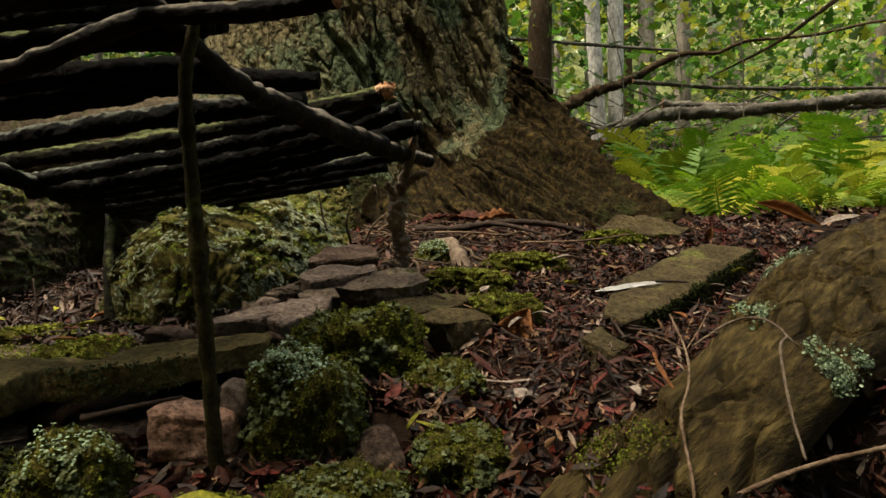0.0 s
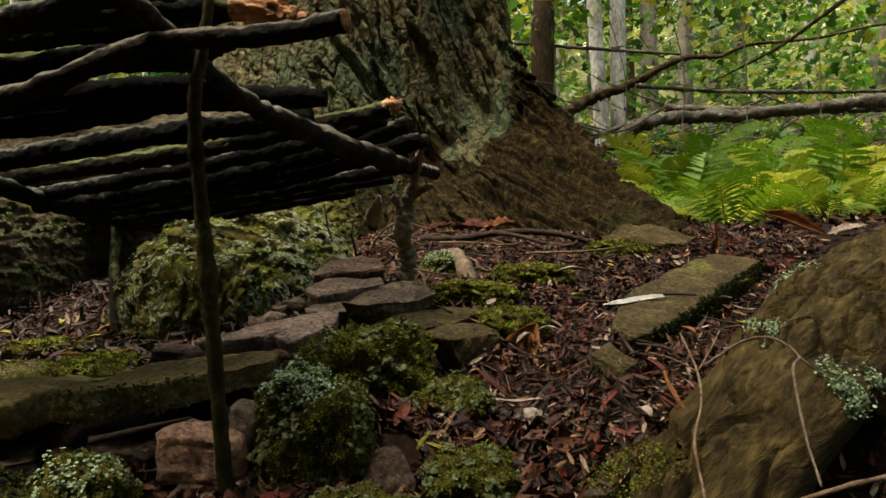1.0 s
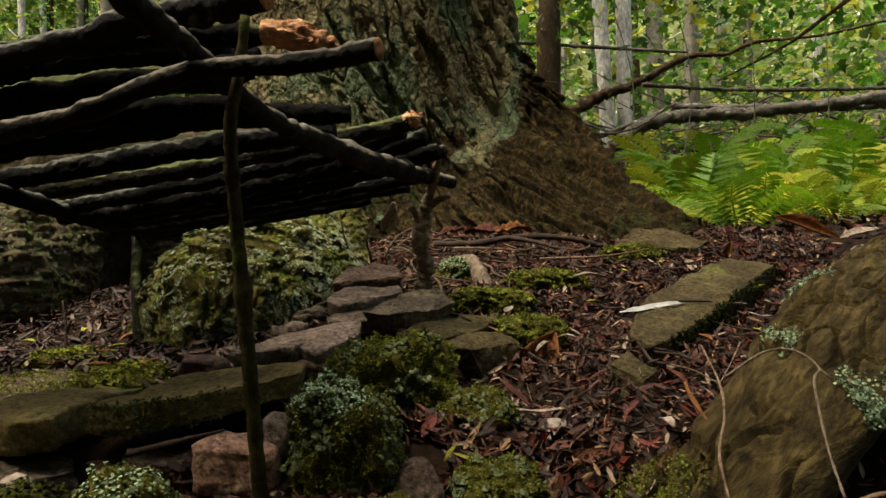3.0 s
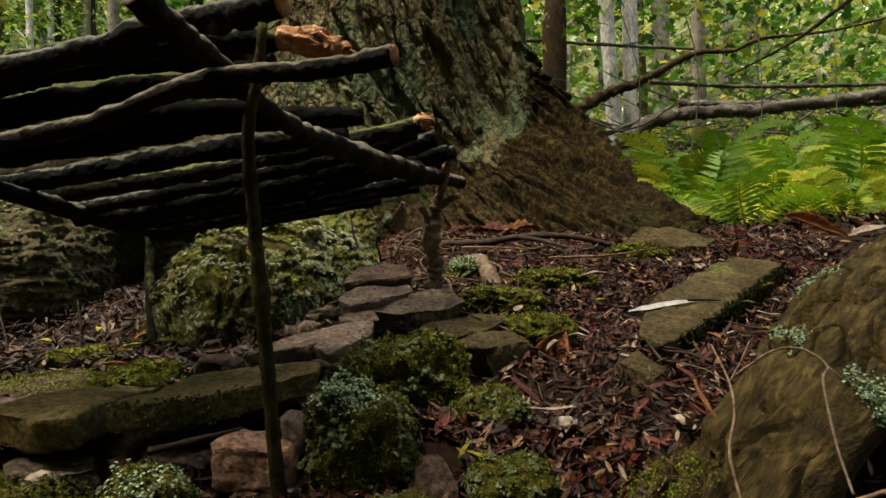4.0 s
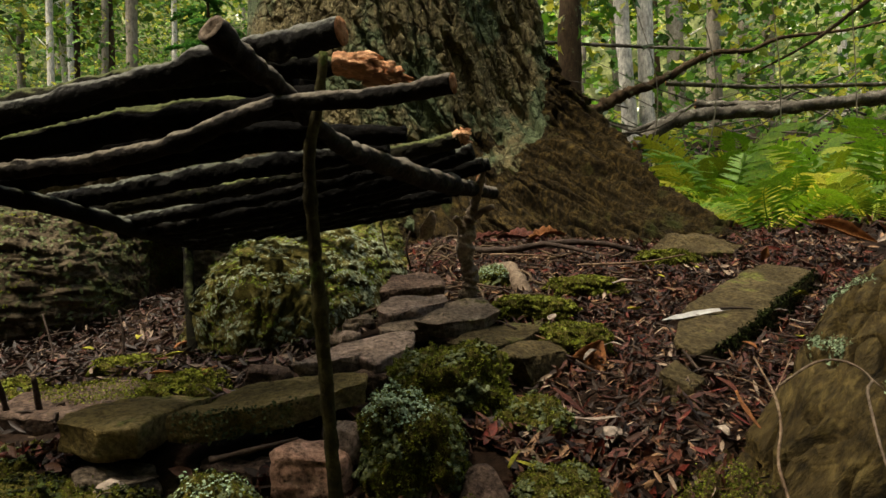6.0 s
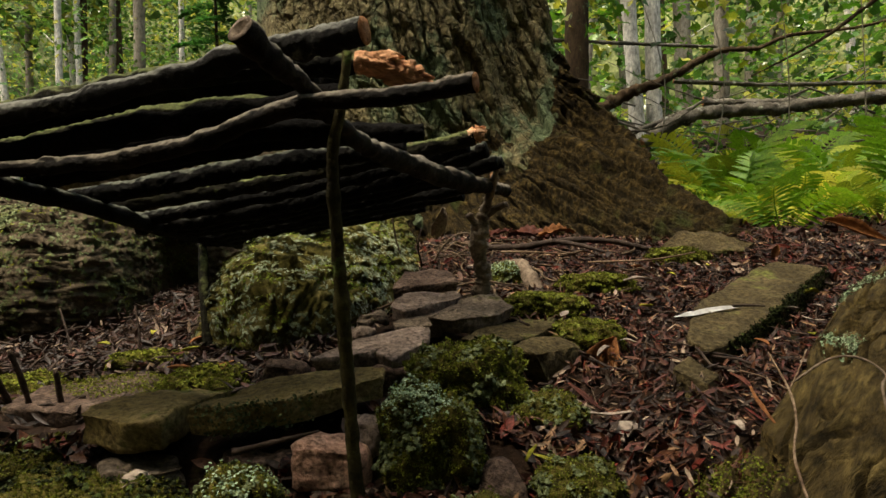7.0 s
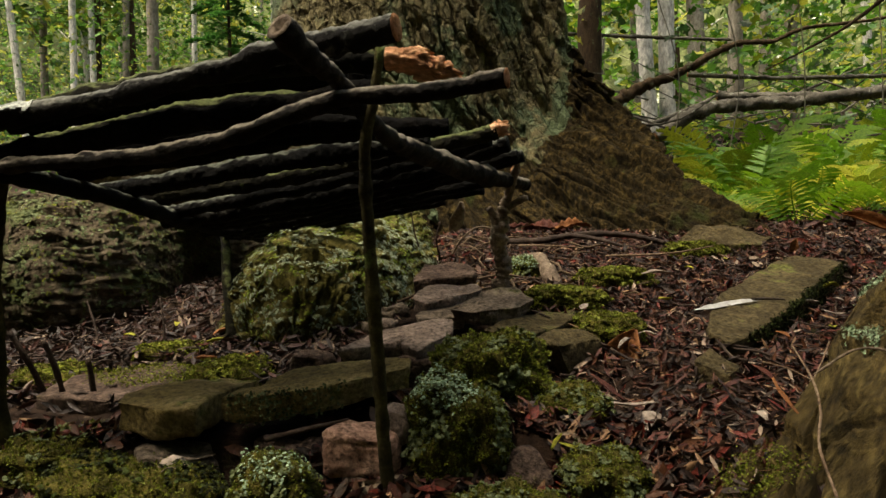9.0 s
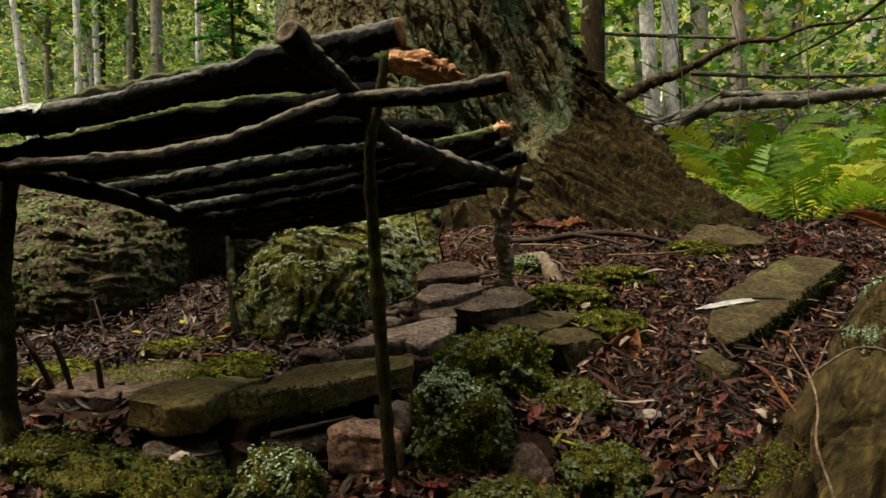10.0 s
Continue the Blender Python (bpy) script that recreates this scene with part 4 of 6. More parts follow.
def torn_end(pts, radii, seed, spikes=7):
    """A torn end of rotten wood: a fibrous wedge with grooves along the grain and a few splinters."""
    rg = np.random.default_rng(int(seed))
    v, f, i = tube(pts, radii, seg=46, step=0.07, rough=0.05, lump=0.3, seed=seed)
    a, b = np.array(pts[0], float), np.array(pts[-1], float)
    w = (b - a) / np.linalg.norm(b - a)
    side = np.cross(w, [0, 0, 1.0])
    rise = np.cross(side, w)
    out = []
    for p in v:
        t = float((p - a) @ w)
        x, z = float((p - a) @ side), float((p - a) @ rise)
        groove = noise.noise(Vector((t * 0.5, x * 2.6, z * 2.6 + seed))) * 0.34 + abs(noise.noise(Vector((t * 0.9, x * 5.5, z * 5.5)))) * 0.3 + noise.noise(Vector((t * 2.2, x * 2, z * 2))) * 0.16
        out.append(p + (side * x + rise * z) * groove * float(smooth(0.1, 0.8, t)) + w * noise.noise(Vector((x * 3.2, z * 3.2, seed))) * 1.3 * float(smooth(0.6, 2.4, t)))
    pieces = [(np.array(out), f, i)]
    for k in range(spikes):
        t = rg.uniform(0.25, 0.85)
        c = a + (b - a) * t
        d = side * rg.normal() + rise * rg.normal()
        d *= np.interp(t, np.linspace(0, 1, len(radii)), radii) * 0.8 / np.linalg.norm(d)
        e = c + d + w * rg.uniform(0.4, 1.0) * radii[0] + d * 0.25
        q = radii[0] * rg.uniform(0.1, 0.2)
        pieces.append(tube([c + d * 0.6, (c + d * 0.8 + e) / 2, e], [q, q * 0.8, q * 0.1], seg=6, step=0.2, seed=seed + k))
    return join(*pieces)


v, f, i = torn_end([(-14.8, 44.2, 29.5), (-13.4, 44.2, 29.42), (-12.3, 44.2, 29.1), (-11.2, 44.2, 28.65), (-10.2, 44.2, 28.25), (-9.7, 44.2, 28.05)], [0.86, 0.88, 0.9, 0.8, 0.62, 0.42], 4, 9)
tagged(part("torn_end", mesh("torn_end", v, f, M_RAW, None), shelter, "torn orange wood"), kind="stuff")
v, f, i = torn_end([(-6.8, 65.5, 26.75), (-6.2, 65.5, 26.9), (-5.7, 65.5, 27.0), (-5.2, 65.5, 27.0)], [0.84, 0.86, 0.8, 0.6], 9, 3)
tagged(part("torn_end", mesh("torn_end", v, f, M_RAW, None), shelter, "torn orange wood"), kind="stuff")
v, f, i = torn_end([(-4.3, 78.8, 22.4), (-3.9, 78.5, 23.6), (-3.5, 78.2, 25.0)], [0.42, 0.36, 0.08], 12, 3)
tagged(part("torn_end", mesh("torn_end", v, f, M_CUT, None), shelter, "pale torn wood"), kind="stuff")

# ---- stones ----
slab_a = stone("stone_slab", [(-39.9, 51.0, 2.1), (-37.3, 55.0, 1.8), (-34.0, 58.0, 1.7), (-30.4, 58.4, 1.4), (-30.9, 48.0, 2.4), (-31.0, 45.2, 2.3), (-33.7, 44.6, 2.2), (-39.1, 47.0, 2.3)], 2.7, M_SLAB_BRIGHTENED,
      "thick olive-brown sandstone slab on the ledge", seed=1.0, rough=0.3, round_by=0.32, shrink=0.94, edge=0.8)
slab_b = stone("stone_slab", [(-29.9, 47.2, 2.5), (-25.4, 46.8, 2.7), (-21.7, 47.5, 3.3), (-17.2, 49.5, 3.9), (-14.3, 52.5, 4.1), (-14.6, 54.5, 4.4), (-19.8, 57.0, 3.7), (-24.4, 57.5, 3.1), (-26.8, 54.0, 2.9)], 2.1, M_SLAB_BRIGHTENED,
      "long olive-brown sandstone slab with a dark edge", seed=2.0, rough=0.3, round_by=0.22, shrink=0.97, edge=0.8)
slab_c = stone("stone_slab", [(-55.0, 58.5, -0.4), (-55.2, 65.5, -0.2), (-46, 71.5, 0.0), (-42.5, 69.5, 0.0), (-41.6, 61.5, -0.4), (-45.5, 56.6, -0.6)], 3.6, M_STONE_RED,
      "pinkish stone slab with a mossy upper face", seed=3.0, rough=0.34, round_by=0.4)
stone("stone_block", [(-27.0, 57.4, 4.0), (-27.4, 60.5, 4.2), (-23.2, 60.0, 3.8), (-23.4, 57.6, 3.4)], 3.2, M_STONE_RED, "small reddish brown stone", seed=4.0, rough=0.5, shrink=1.05)
stone("stone_slab", [(-21.9, 56, 4.7), (-20.2, 62, 5.2), (-14.5, 67.5, 5.9), (-12.0, 68, 6.1), (-11.5, 64, 6.1), (-16.5, 58.2, 5.1)], 1.5, M_STONE_PINK, "flat pinkish grey stone slab", seed=5.0, rough=0.36, round_by=0.18)
stone("stone_slab", [(-16.9, 59.4, 5.4), (-14.6, 62.6, 6.2), (-11.2, 64.4, 6.5), (-10.8, 61.2, 5.8), (-14.2, 56.4, 4.6)], 2.2, M_STONE_PINK, "flat pinkish grey stone slab", seed=6.0, rough=0.36, round_by=0.18)
stone("stone_slab", [(-17.0, 57.5, 3.6), (-14.0, 60.0, 4.2), (-10.4, 60.6, 4.2), (-11.5, 56.0, 3.4)], 2.6, M_STONE_RED, "low reddish brown stone", seed=6.6, rough=0.555)
stone("stone_slab", [(-11.8, 69, 7.0), (-7.8, 77, 8.4), (-3.9, 80, 8.4), (-1.6, 75.4, 7.3), (-3.6, 71.5, 6.9), (-8.4, 68, 6.8)], 1.9, M_STONE_GREY, "flat grey-brown stone at the post's foot", seed=7.0, rough=0.4, round_by=0.18)
stone("stone_slab", [(-16.8, 74, 7.7), (-15.6, 80, 8.4), (-8.8, 82, 8.6), (-8.0, 79, 8.2), (-14.8, 72, 7.2)], 1.6, M_STONE_PINK, "thin pinkish grey stone slab", seed=8.0, rough=0.34, round_by=0.18)
stone("stone_slab", [(-16.2, 70.6, 6.2), (-12.3, 76, 6.8), (-8.7, 77.5, 7.0), (-10.4, 71.5, 5.9), (-15.2, 68.6, 5.8)], 1.8, M_STONE_GREY, "thin dark grey stone slab", seed=9.0, rough=0.34, round_by=0.18)
stone("stone_slab", [(-17.9, 84, 8.9), (-17.0, 92, 10.6), (-10.8, 94, 10.8), (-8.9, 88, 9.4)], 3.4, M_STONE_RED, "reddish rounded stone behind the ledge", seed=10.0, rough=0.4, round_by=0.25)
stone("stone_slab", [(-8.2, 66, 5.2), (-3.8, 74, 5.6), (3.7, 80, 5.4), (3.9, 76.5, 5.1), (0.9, 70, 4.8), (-3.7, 63.4, 4.8)], 1.8, M_STONE_OLIVE, "broad olive stone slab with worn edges", seed=11.0, rough=0.3, round_by=0.2)
stone("stone_block", [(-3.2, 61.6, 4.7), (-0.2, 66.2, 5.0), (4.4, 69.4, 5.0), (5.2, 66.6, 4.0), (-0.2, 61.4, 4.3)], 4.6, M_STONE_OLIVE, "blocky olive stone with a steep face", seed=12.0, rough=0.4, shrink=0.72, round_by=0.22, drop=(0.38, 0.1, -1))
stone("stone_block", [(12.2, 58, 3.6), (14.7, 60.4, 4.2), (16.9, 58.2, 2.9), (14.8, 55.6, 2.5)], 2.8, M_STONE_OLIVE, "small pointed olive stone in the litter", seed=13.0, rough=0.35, shrink=1.15, round_by=0.2, group="")
stone("stone_block", [(-6.3, 43.0, -2.5), (-5.2, 46.0, -0.5), (-3.6, 45.6, -0.7), (-2.5, 43.2, -2.7)], 1.6, M_STONE_RED, "small rounded reddish brown stone", seed=14.0, rough=0.5, shrink=1.15, round_by=0.6)
stone("stone_block", [(-20.5, 43.6, 0.5), (-20.1, 47.0, 0.9), (-15.6, 47.0, 0.9), (-14.3, 45.4, 0.6), (-14.6, 43.5, 0.3)], 3.2, M_STONE_ROSE, "squarish pink stone under the slabs", seed=15.0, rough=0.5, shrink=0.97, round_by=0.75)
stone("stone_block", [(-15.7, 45.2, 2.0), (-15.2, 46.6, 2.2), (-13.9, 46.4, 2.1), (-13.8, 45.2, 1.7)], 2.0, M_STONE_PINK, "small round pale stone", seed=16.0, rough=0.55, shrink=0.9, round_by=0.3)
flat_rock = stone("flat_rock", [(20.6, 77.8, 6.8), (30.1, 89.5, 9.0), (38.5, 98.6, 10.9), (42.3, 100.4, 11.2), (45.3, 95.0, 10.4), (35.8, 83.6, 8.0), (27.9, 73.8, 6.0), (21.6, 66.9, 4.6), (17.9, 63.8, 4.0), (16.7, 67.3, 4.6)], 4.2, M_STONE_OLIVE,
      "tilted flat olive rock with a mossy side", seed=17.0, rough=0.32, group="", shrink=1.0, category="rock", drop=(0.05, 0.05, -1), round_by=0.25)
stone("foot_rock", [(26.5, 116, 13.0), (32.5, 120, 16.4), (38, 119, 16.0), (44, 116, 13.6), (40, 112, 12.4), (30, 112, 12.2)], 5.0, M_STONE_OLIVE,
      "low mossy rock at the root's foot", seed=18.0, rough=0.7, group="", shrink=1.1, category="rock")
for k, (x, y, z, w, m, label) in enumerate([(-33, 46, -1.6, 3.5, M_STONE_GREY, "dark stone under the slabs"), (-24, 48.5, -1.4, 3.5, M_STONE_RED, "dark stone under the slabs"),
                                            (-8.5, 59.5, 2.8, 3.2, M_STONE_OLIVE, "stone wedged under the slab"), (-18.5, 66, 4.2, 2.6, M_STONE_RED, "reddish stone in the ledge"),
                                            (-13.5, 82.5, 7.4, 2.4, M_STONE_GREY, "flat stone behind the ledge"), (-20, 80, 6.0, 2.0, M_STONE_GREY, "small grey stone behind the ledge"),
                                            (-21.5, 73, 5.0, 1.6, M_STONE_GREY, "small grey pebble by the root"), (-19.4, 70.5, 5.2, 1.3, M_STONE_PINK, "small pale pebble by the root"), (-20.4, 76, 5.6, 1.2, M_STONE_GREY, "small grey pebble by the root")]):
    top = [(x + w * math.cos(a), y + w * 0.8 * math.sin(a), z + 0.3 * math.sin(3 * a + k)) for a in np.linspace(0, 2 * math.pi, 7)[:-1]]
    stone("stone_block", top, 1.8 if w > 2 else 1.2, m, label, seed=20.0 + k, rough=0.55, shrink=1.05, round_by=0.3, group="")

# ---- the weathered log ----
log = thing("weathered_log", (33, 62, 2), "weathered barkless brown log lying on the slope", "log")
LOG = [(7.6, 31, -4.4), (15.0, 40, -1.5), (20.6, 45, 0.5), (26.2, 51, 1.9), (40.5, 67, 5.6), (60, 88, 8.5), (89, 112, 13.0), (126, 140, 18)]
v, f, i = tube(LOG, [5.4, 5.2, 5.0, 5.7, 8.0, 9.8, 11, 12], seg=230, step=0.5, lump=0.06, rough=0.0, seed=2.2, flat=0.62)
lv = []
for p in v:
    q = Vector(p)
    along = q.x * 0.62 + q.y * 0.78
    across = q.x * 0.78 - q.y * 0.62
    q2 = Vector((along * 0.022, across * 0.3, q.z * 0.3)) + noise.noise_vector(q * 0.05) * 0.16
    ridge = noise.noise(q2 * 1.2) * 1.0 + noise.noise(q2 * 4.0) * 0.28 + noise.noise(q2 * 11.0) * 0.12
    split = 1 - abs(noise.noise(q2 * 1.9 + Vector((0, 3.3, 0))))
    split = smooth(0.86, 0.95, split) * smooth(-0.2, 0.1, noise.noise(q * 0.06 + Vector((4, 0, 0))))
    crack = -float(split) * 1.6
    lv.append(q + Vector((-0.3, -0.2, 0.93)) * (ridge + float(crack)))
log_skin = part("log_body", mesh("log_body", lv, f, [M_LOG, M_LOG], i), log)


def patch(name, skin, centre, radius, count, m, size, parent, label, seed, facing=(0, 0, 0.2), lift=0.5, least=0.05):
    """A crust of small flakes on a thing's skin, round a place, where the skin faces a way."""
    rg = np.random.default_rng(seed)
    me = skin.data
    co, no = np.zeros(len(me.vertices) * 3), np.zeros(len(me.vertices) * 3)
    me.vertices.foreach_get("co", co)
    me.vertices.foreach_get("normal", no)
    co, no = (co.reshape(-1, 3) + np.array(root_place(parent))) / CM, no.reshape(-1, 3)
    d = ((co[:, 0] - centre[0]) / radius[0]) ** 2 + ((co[:, 1] - centre[1]) / radius[1]) ** 2
    d = d + 0.5 * np.array([noise.noise(Vector(q) * 0.8) for q in co])
    pick = np.flatnonzero((d < 1) & (no @ np.array(facing) > least))
    pick = rg.choice(pick, count)
    p, nn = co[pick] + rg.normal(0, 0.18, (count, 3)), no[pick]
    s = rg.uniform(*size, count)
    v, f = scatter(p + nn * rg.uniform(0.05, lift, (count, 1)), turned(count, nn, 0.6, rg), np.stack([s, s, s * 1.3], -1), DISC, DISC_F)
    return tagged(part(name, mesh(name, v, f, m), skin, label), kind="stuff")


patch("lichen_patch", log_skin, (27.0, 56.4), (1.5, 2.4), 420, M_LICHEN, (0.14, 0.3), log, "pale green lichen patch", 1)
patch("lichen_patch", log_skin, (38.4, 76.5), (2.2, 7.0), 900, M_LICHEN, (0.14, 0.3), log, "pale green lichen patch", 2, facing=(-0.3, 0, 0.2))
patch("lichen_patch", log_skin, (27.4, 45.8), (1.5, 2.0), 700, M_LICHEN, (0.14, 0.3), log, "pale green lichen patch", 3, lift=0.9)
patch("lichen_patch", log_skin, (31.6, 48.2), (1.0, 1.4), 240, M_LICHEN, (0.14, 0.3), log, "pale green lichen patch", 4)
patch("moss_patch", log_skin, (10.5, 38), (3.0, 3.0), 1600, M_MOSS, (0.1, 0.22), log, "dark moss at the log's end", 5)
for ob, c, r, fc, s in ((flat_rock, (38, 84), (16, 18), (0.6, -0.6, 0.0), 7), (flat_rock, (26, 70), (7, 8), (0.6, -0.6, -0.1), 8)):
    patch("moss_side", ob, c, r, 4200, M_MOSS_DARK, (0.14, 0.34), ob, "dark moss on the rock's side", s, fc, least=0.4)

patch("lichen_scales", slab_b, (-22, 47.0), (7, 1.6), 520, M_SCALE, (0.14, 0.34), slab_b, "grey-green lichen scales on the edge", 24, (0.1, -1, 0.1), 0.12, 0.5)
patch("moss_film", slab_c, (-47, 66.5), (7, 4.5), 2400, M_MOSS, (0.12, 0.28), slab_c, "thin moss on the upper face", 23, (0, 0, 1), 0.15, 0.4)

# ---- moss cushions ----
cushion("moss_cushion", (-10.0, 47.8, -1.6), (4.0, 3.9, 5.0), "tall moss cushion topped by pale lichen", M_SCALE, 2600, (0.3, 0.7), lichen=2600, lich_dir=(-0.15, -0.2, 1), lich_span=0.95, scale_at=0.0, seed=1.5, box=4.0)
cushion("moss_cushion", (-7.4, 56.2, 0.6), (5.7, 5.4, 5.4), "broad green moss cushion with lichen scales", M_SCALE, 3600, (0.35, 0.8), seed=2.5)
cushion("moss_cushion", (-0.2, 52.6, -0.9), (3.4, 3.4, 2.8), "low moss cushion beside the litter", M_SCALE, 1300, (0.3, 0.7), seed=3.5)
cushion("moss_cushion", (-22.5, 38.6, -2.6), (2.7, 2.6, 2.9), "small round yellow-green moss cushion", M_SCALE, 900, (0.3, 0.6), lichen=160, lich_span=0.75, seed=4.5)
cushion("moss_cushion", (-36.5, 66.5, -1.0), (4.2, 4.8, 2.4), "flat green moss cushion on a slab", M_MOSS, 1500, (0.4, 0.8), seed=5.5)
cushion("moss_cushion", (-6.0, 38.6, -4.4), (4.2, 3.2, 2.6), "low green moss cushion on the soil", M_SCALE, 1300, (0.3, 0.6), seed=6.5)
cushion("moss_cushion", (1.2, 43.0, -2.6), (2.8, 3.2, 2.2), "low green moss cushion on the soil", M_SCALE, 1000, (0.3, 0.6), seed=7.5)
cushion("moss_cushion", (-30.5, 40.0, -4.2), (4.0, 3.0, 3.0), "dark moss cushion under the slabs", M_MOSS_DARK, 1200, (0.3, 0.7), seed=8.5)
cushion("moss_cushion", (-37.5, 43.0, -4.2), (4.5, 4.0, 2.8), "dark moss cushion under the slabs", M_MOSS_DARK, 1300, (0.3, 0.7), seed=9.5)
cushion("moss_cushion", (-46.0, 49.5, -3.8), (4.2, 5.0, 2.4), "low moss cushion beside the post", M_SCALE, 1300, (0.3, 0.7), seed=10.5)
cushion("moss_cushion", (-1.6, 101.5, 8.2), (2.6, 3.2, 2.6), "mossy hump with grey lichen", M_SCALE, 700, (0.4, 0.9), lichen=400, lich_span=0.6, seed=11.5)
cushion("moss_cushion", (12.0, 96, 7.8), (5.5, 4.0, 1.6), "low yellow-green moss in the litter", M_MOSS, 900, (0.4, 0.9), seed=12.5)
cushion("moss_cushion", (3.0, 84, 6.0), (5.0, 4.0, 1.8), "low yellow-green moss beside the stone", M_MOSS, 1000, (0.4, 0.9), seed=13.5)
cushion("moss_cushion", (29.0, 112, 10.6), (5.0, 3.2, 2.2), "brownish moss at the root's foot", M_MOSS, 900, (0.5, 1.0), seed=14.5)
cushion("moss_cushion", (6.8, 72.5, 4.0), (3.6, 5.0, 1.8), "low green moss beside the slab", M_MOSS, 900, (0.35, 0.8), seed=15.5)
cushion("moss_cushion", (-61.0, 70, -2.6), (4.5, 4.5, 2.4), "low green moss in the litter", M_MOSS, 900, (0.4, 0.9), seed=16.5)
cushion("moss_cushion", (-52.0, 82, -1.6), (4.5, 3.0, 2.0), "low green moss in the litter", M_MOSS, 800, (0.4, 0.9), seed=17.5)
cushion("moss_cushion", (-14.5, 36.5, -4.8), (4.2, 2.6, 2.0), "low dark moss cushion", M_MOSS, 900, (0.3, 0.6), seed=18.5)

# ---- leaf litter ----


BARE = [[(19.0, 79), (42.0, 107), (49, 98), (36, 82), (27.5, 72), (17, 61)], [(-9, 66), (-5.5, 73), (2.0, 78), (5.5, 69), (1, 61), (-4, 60)],
        [(-40, 46), (-29, 58), (-14, 63), (-13.5, 58), (-16, 48), (-32, 43)], [(-56, 58), (-55, 66), (-46, 72), (-41, 70), (-41, 61), (-46, 56)],
        [(-22, 55), (-20, 63), (-17, 82), (-8, 83), (-1, 80), (-1, 76), (-5, 67), (-10, 60)]]


def on_bare(x, y):
    """Whether a place lies on one of the flat stones."""
    hit = np.zeros(len(x), bool)
    for poly in BARE:
        q = np.zeros(len(x), bool)
        for (ax, ay), (bx, by) in zip(poly, poly[1:] + poly[:1]):
            q ^= ((ay > y) != (by > y)) & (x < (bx - ax) * (y - ay) / (by - ay + 1e-9) + ax)
        hit |= q
    return hit


def litter(name, n, xr, yr, keep, size, wide, m, label, seed, lift=1.4, lean=0.62):
    """A loose layer of narrow curled leaf scraps over the ground."""
    rg = np.random.default_rng(seed)
    x, y = rg.uniform(*xr, n * 2), rg.uniform(*yr, n * 2)
    k = np.array([noise.noise(Vector((a * 0.09, b * 0.09, seed))) for a, b in zip(x, y)])
    ok = (keep(x, y) + 0.55 * k > 0.3) & ~(on_bare(x, y) & (rg.random(len(x)) < 0.985))
    x, y = x[ok][:n], y[ok][:n]
    c = np.stack([x, y, ground_z(x, y) + rg.uniform(0.0, lift, len(x)) + 0.35], -1)
    ln = rg.uniform(*size, len(x))
    w = ln * rg.uniform(*wide, len(x))
    v, f = scatter(c, turned(len(x), ground_n(x, y), lean, rg), np.stack([ln, w, w * rg.uniform(0.6, 2.4, len(x))], -1), CURL, CURL_F)
    ob = new(name, mesh(name, v, f, m))
    return tagged(ob, label, "leaf litter", kind="stuff")


litter("leaf_litter", 17500, (-8, 62), (32, 120), lambda x, y: smooth(-6, 5, x - (55 - y) * 0.1) * 0.9 + 0.1 - 0.7 * smooth(17, 21, x - (y - 42) * 1.1), (0.6, 2.2), (0.09, 0.28), M_LITTER, "curled reddish brown leaf scraps on the slope", 11)
litter("leaf_litter", 8500, (-105, -20), (56, 130), lambda x, y: np.full_like(x, 0.8), (0.8, 2.8), (0.12, 0.28), M_LITTER_DARK, "curled leaf scraps round the roots, darkened for shade", 12)
litter("leaf_litter", 7000, (-25, 60), (84, 165), lambda x, y: np.full_like(x, 0.8), (0.9, 2.6), (0.12, 0.32), M_LITTER, "brown leaf scraps before the tree", 13)
litter("leaf_litter", 4200, (-56, 10), (33, 52), lambda x, y: np.full_like(x, 0.4), (1.0, 2.8), (0.16, 0.42), M_LITTER, "leaf scraps among the moss", 14, lift=0.8)
litter("leaf_litter", 3000, (45, 170), (104, 240), lambda x, y: np.full_like(x, 0.8), (1.2, 3.6), (0.15, 0.4), M_LITTER, "brown leaf scraps beside the root", 16)
litter("leaf_litter", 5000, (-250, 420), (250, 620), lambda x, y: np.full_like(x, 0.8), (3, 7), (0.35, 0.7), M_LITTER_DARK, "brown fallen leaves on the forest floor", 15, lift=3)
rg = np.random.default_rng(33)
pieces = []
for _ in range(420):
    x, y = rg.uniform(-90, 58), rg.uniform(58, 130)
    a, ln = rg.uniform(0, math.pi), rg.uniform(2, 8)
    d = np.array([math.cos(a), math.sin(a), 0]) * ln / 2
    c = np.array([x, y, 0])
    pts = []
    for s in (-1, -0.3, 0.4, 1):
        q = c + d * s + rg.normal(0, 0.25, 3)
        q[2] = float(ground_z(q[0], q[1])) + 1.3 + rg.uniform(-0.2, 0.6)
        pts.append(q)
    pieces.append(tube(pts, rg.uniform(0.08, 0.2) * np.array([1, 1, 0.9, 0.6]), seg=5, step=1.0, seed=x))
v, f, i = join(*pieces)
tagged(new("twig_litter", mesh("twig_litter", v, f, M_TWIG_DARK)), "thin dry broken twigs strewn over the litter", "twig litter", kind="stuff")

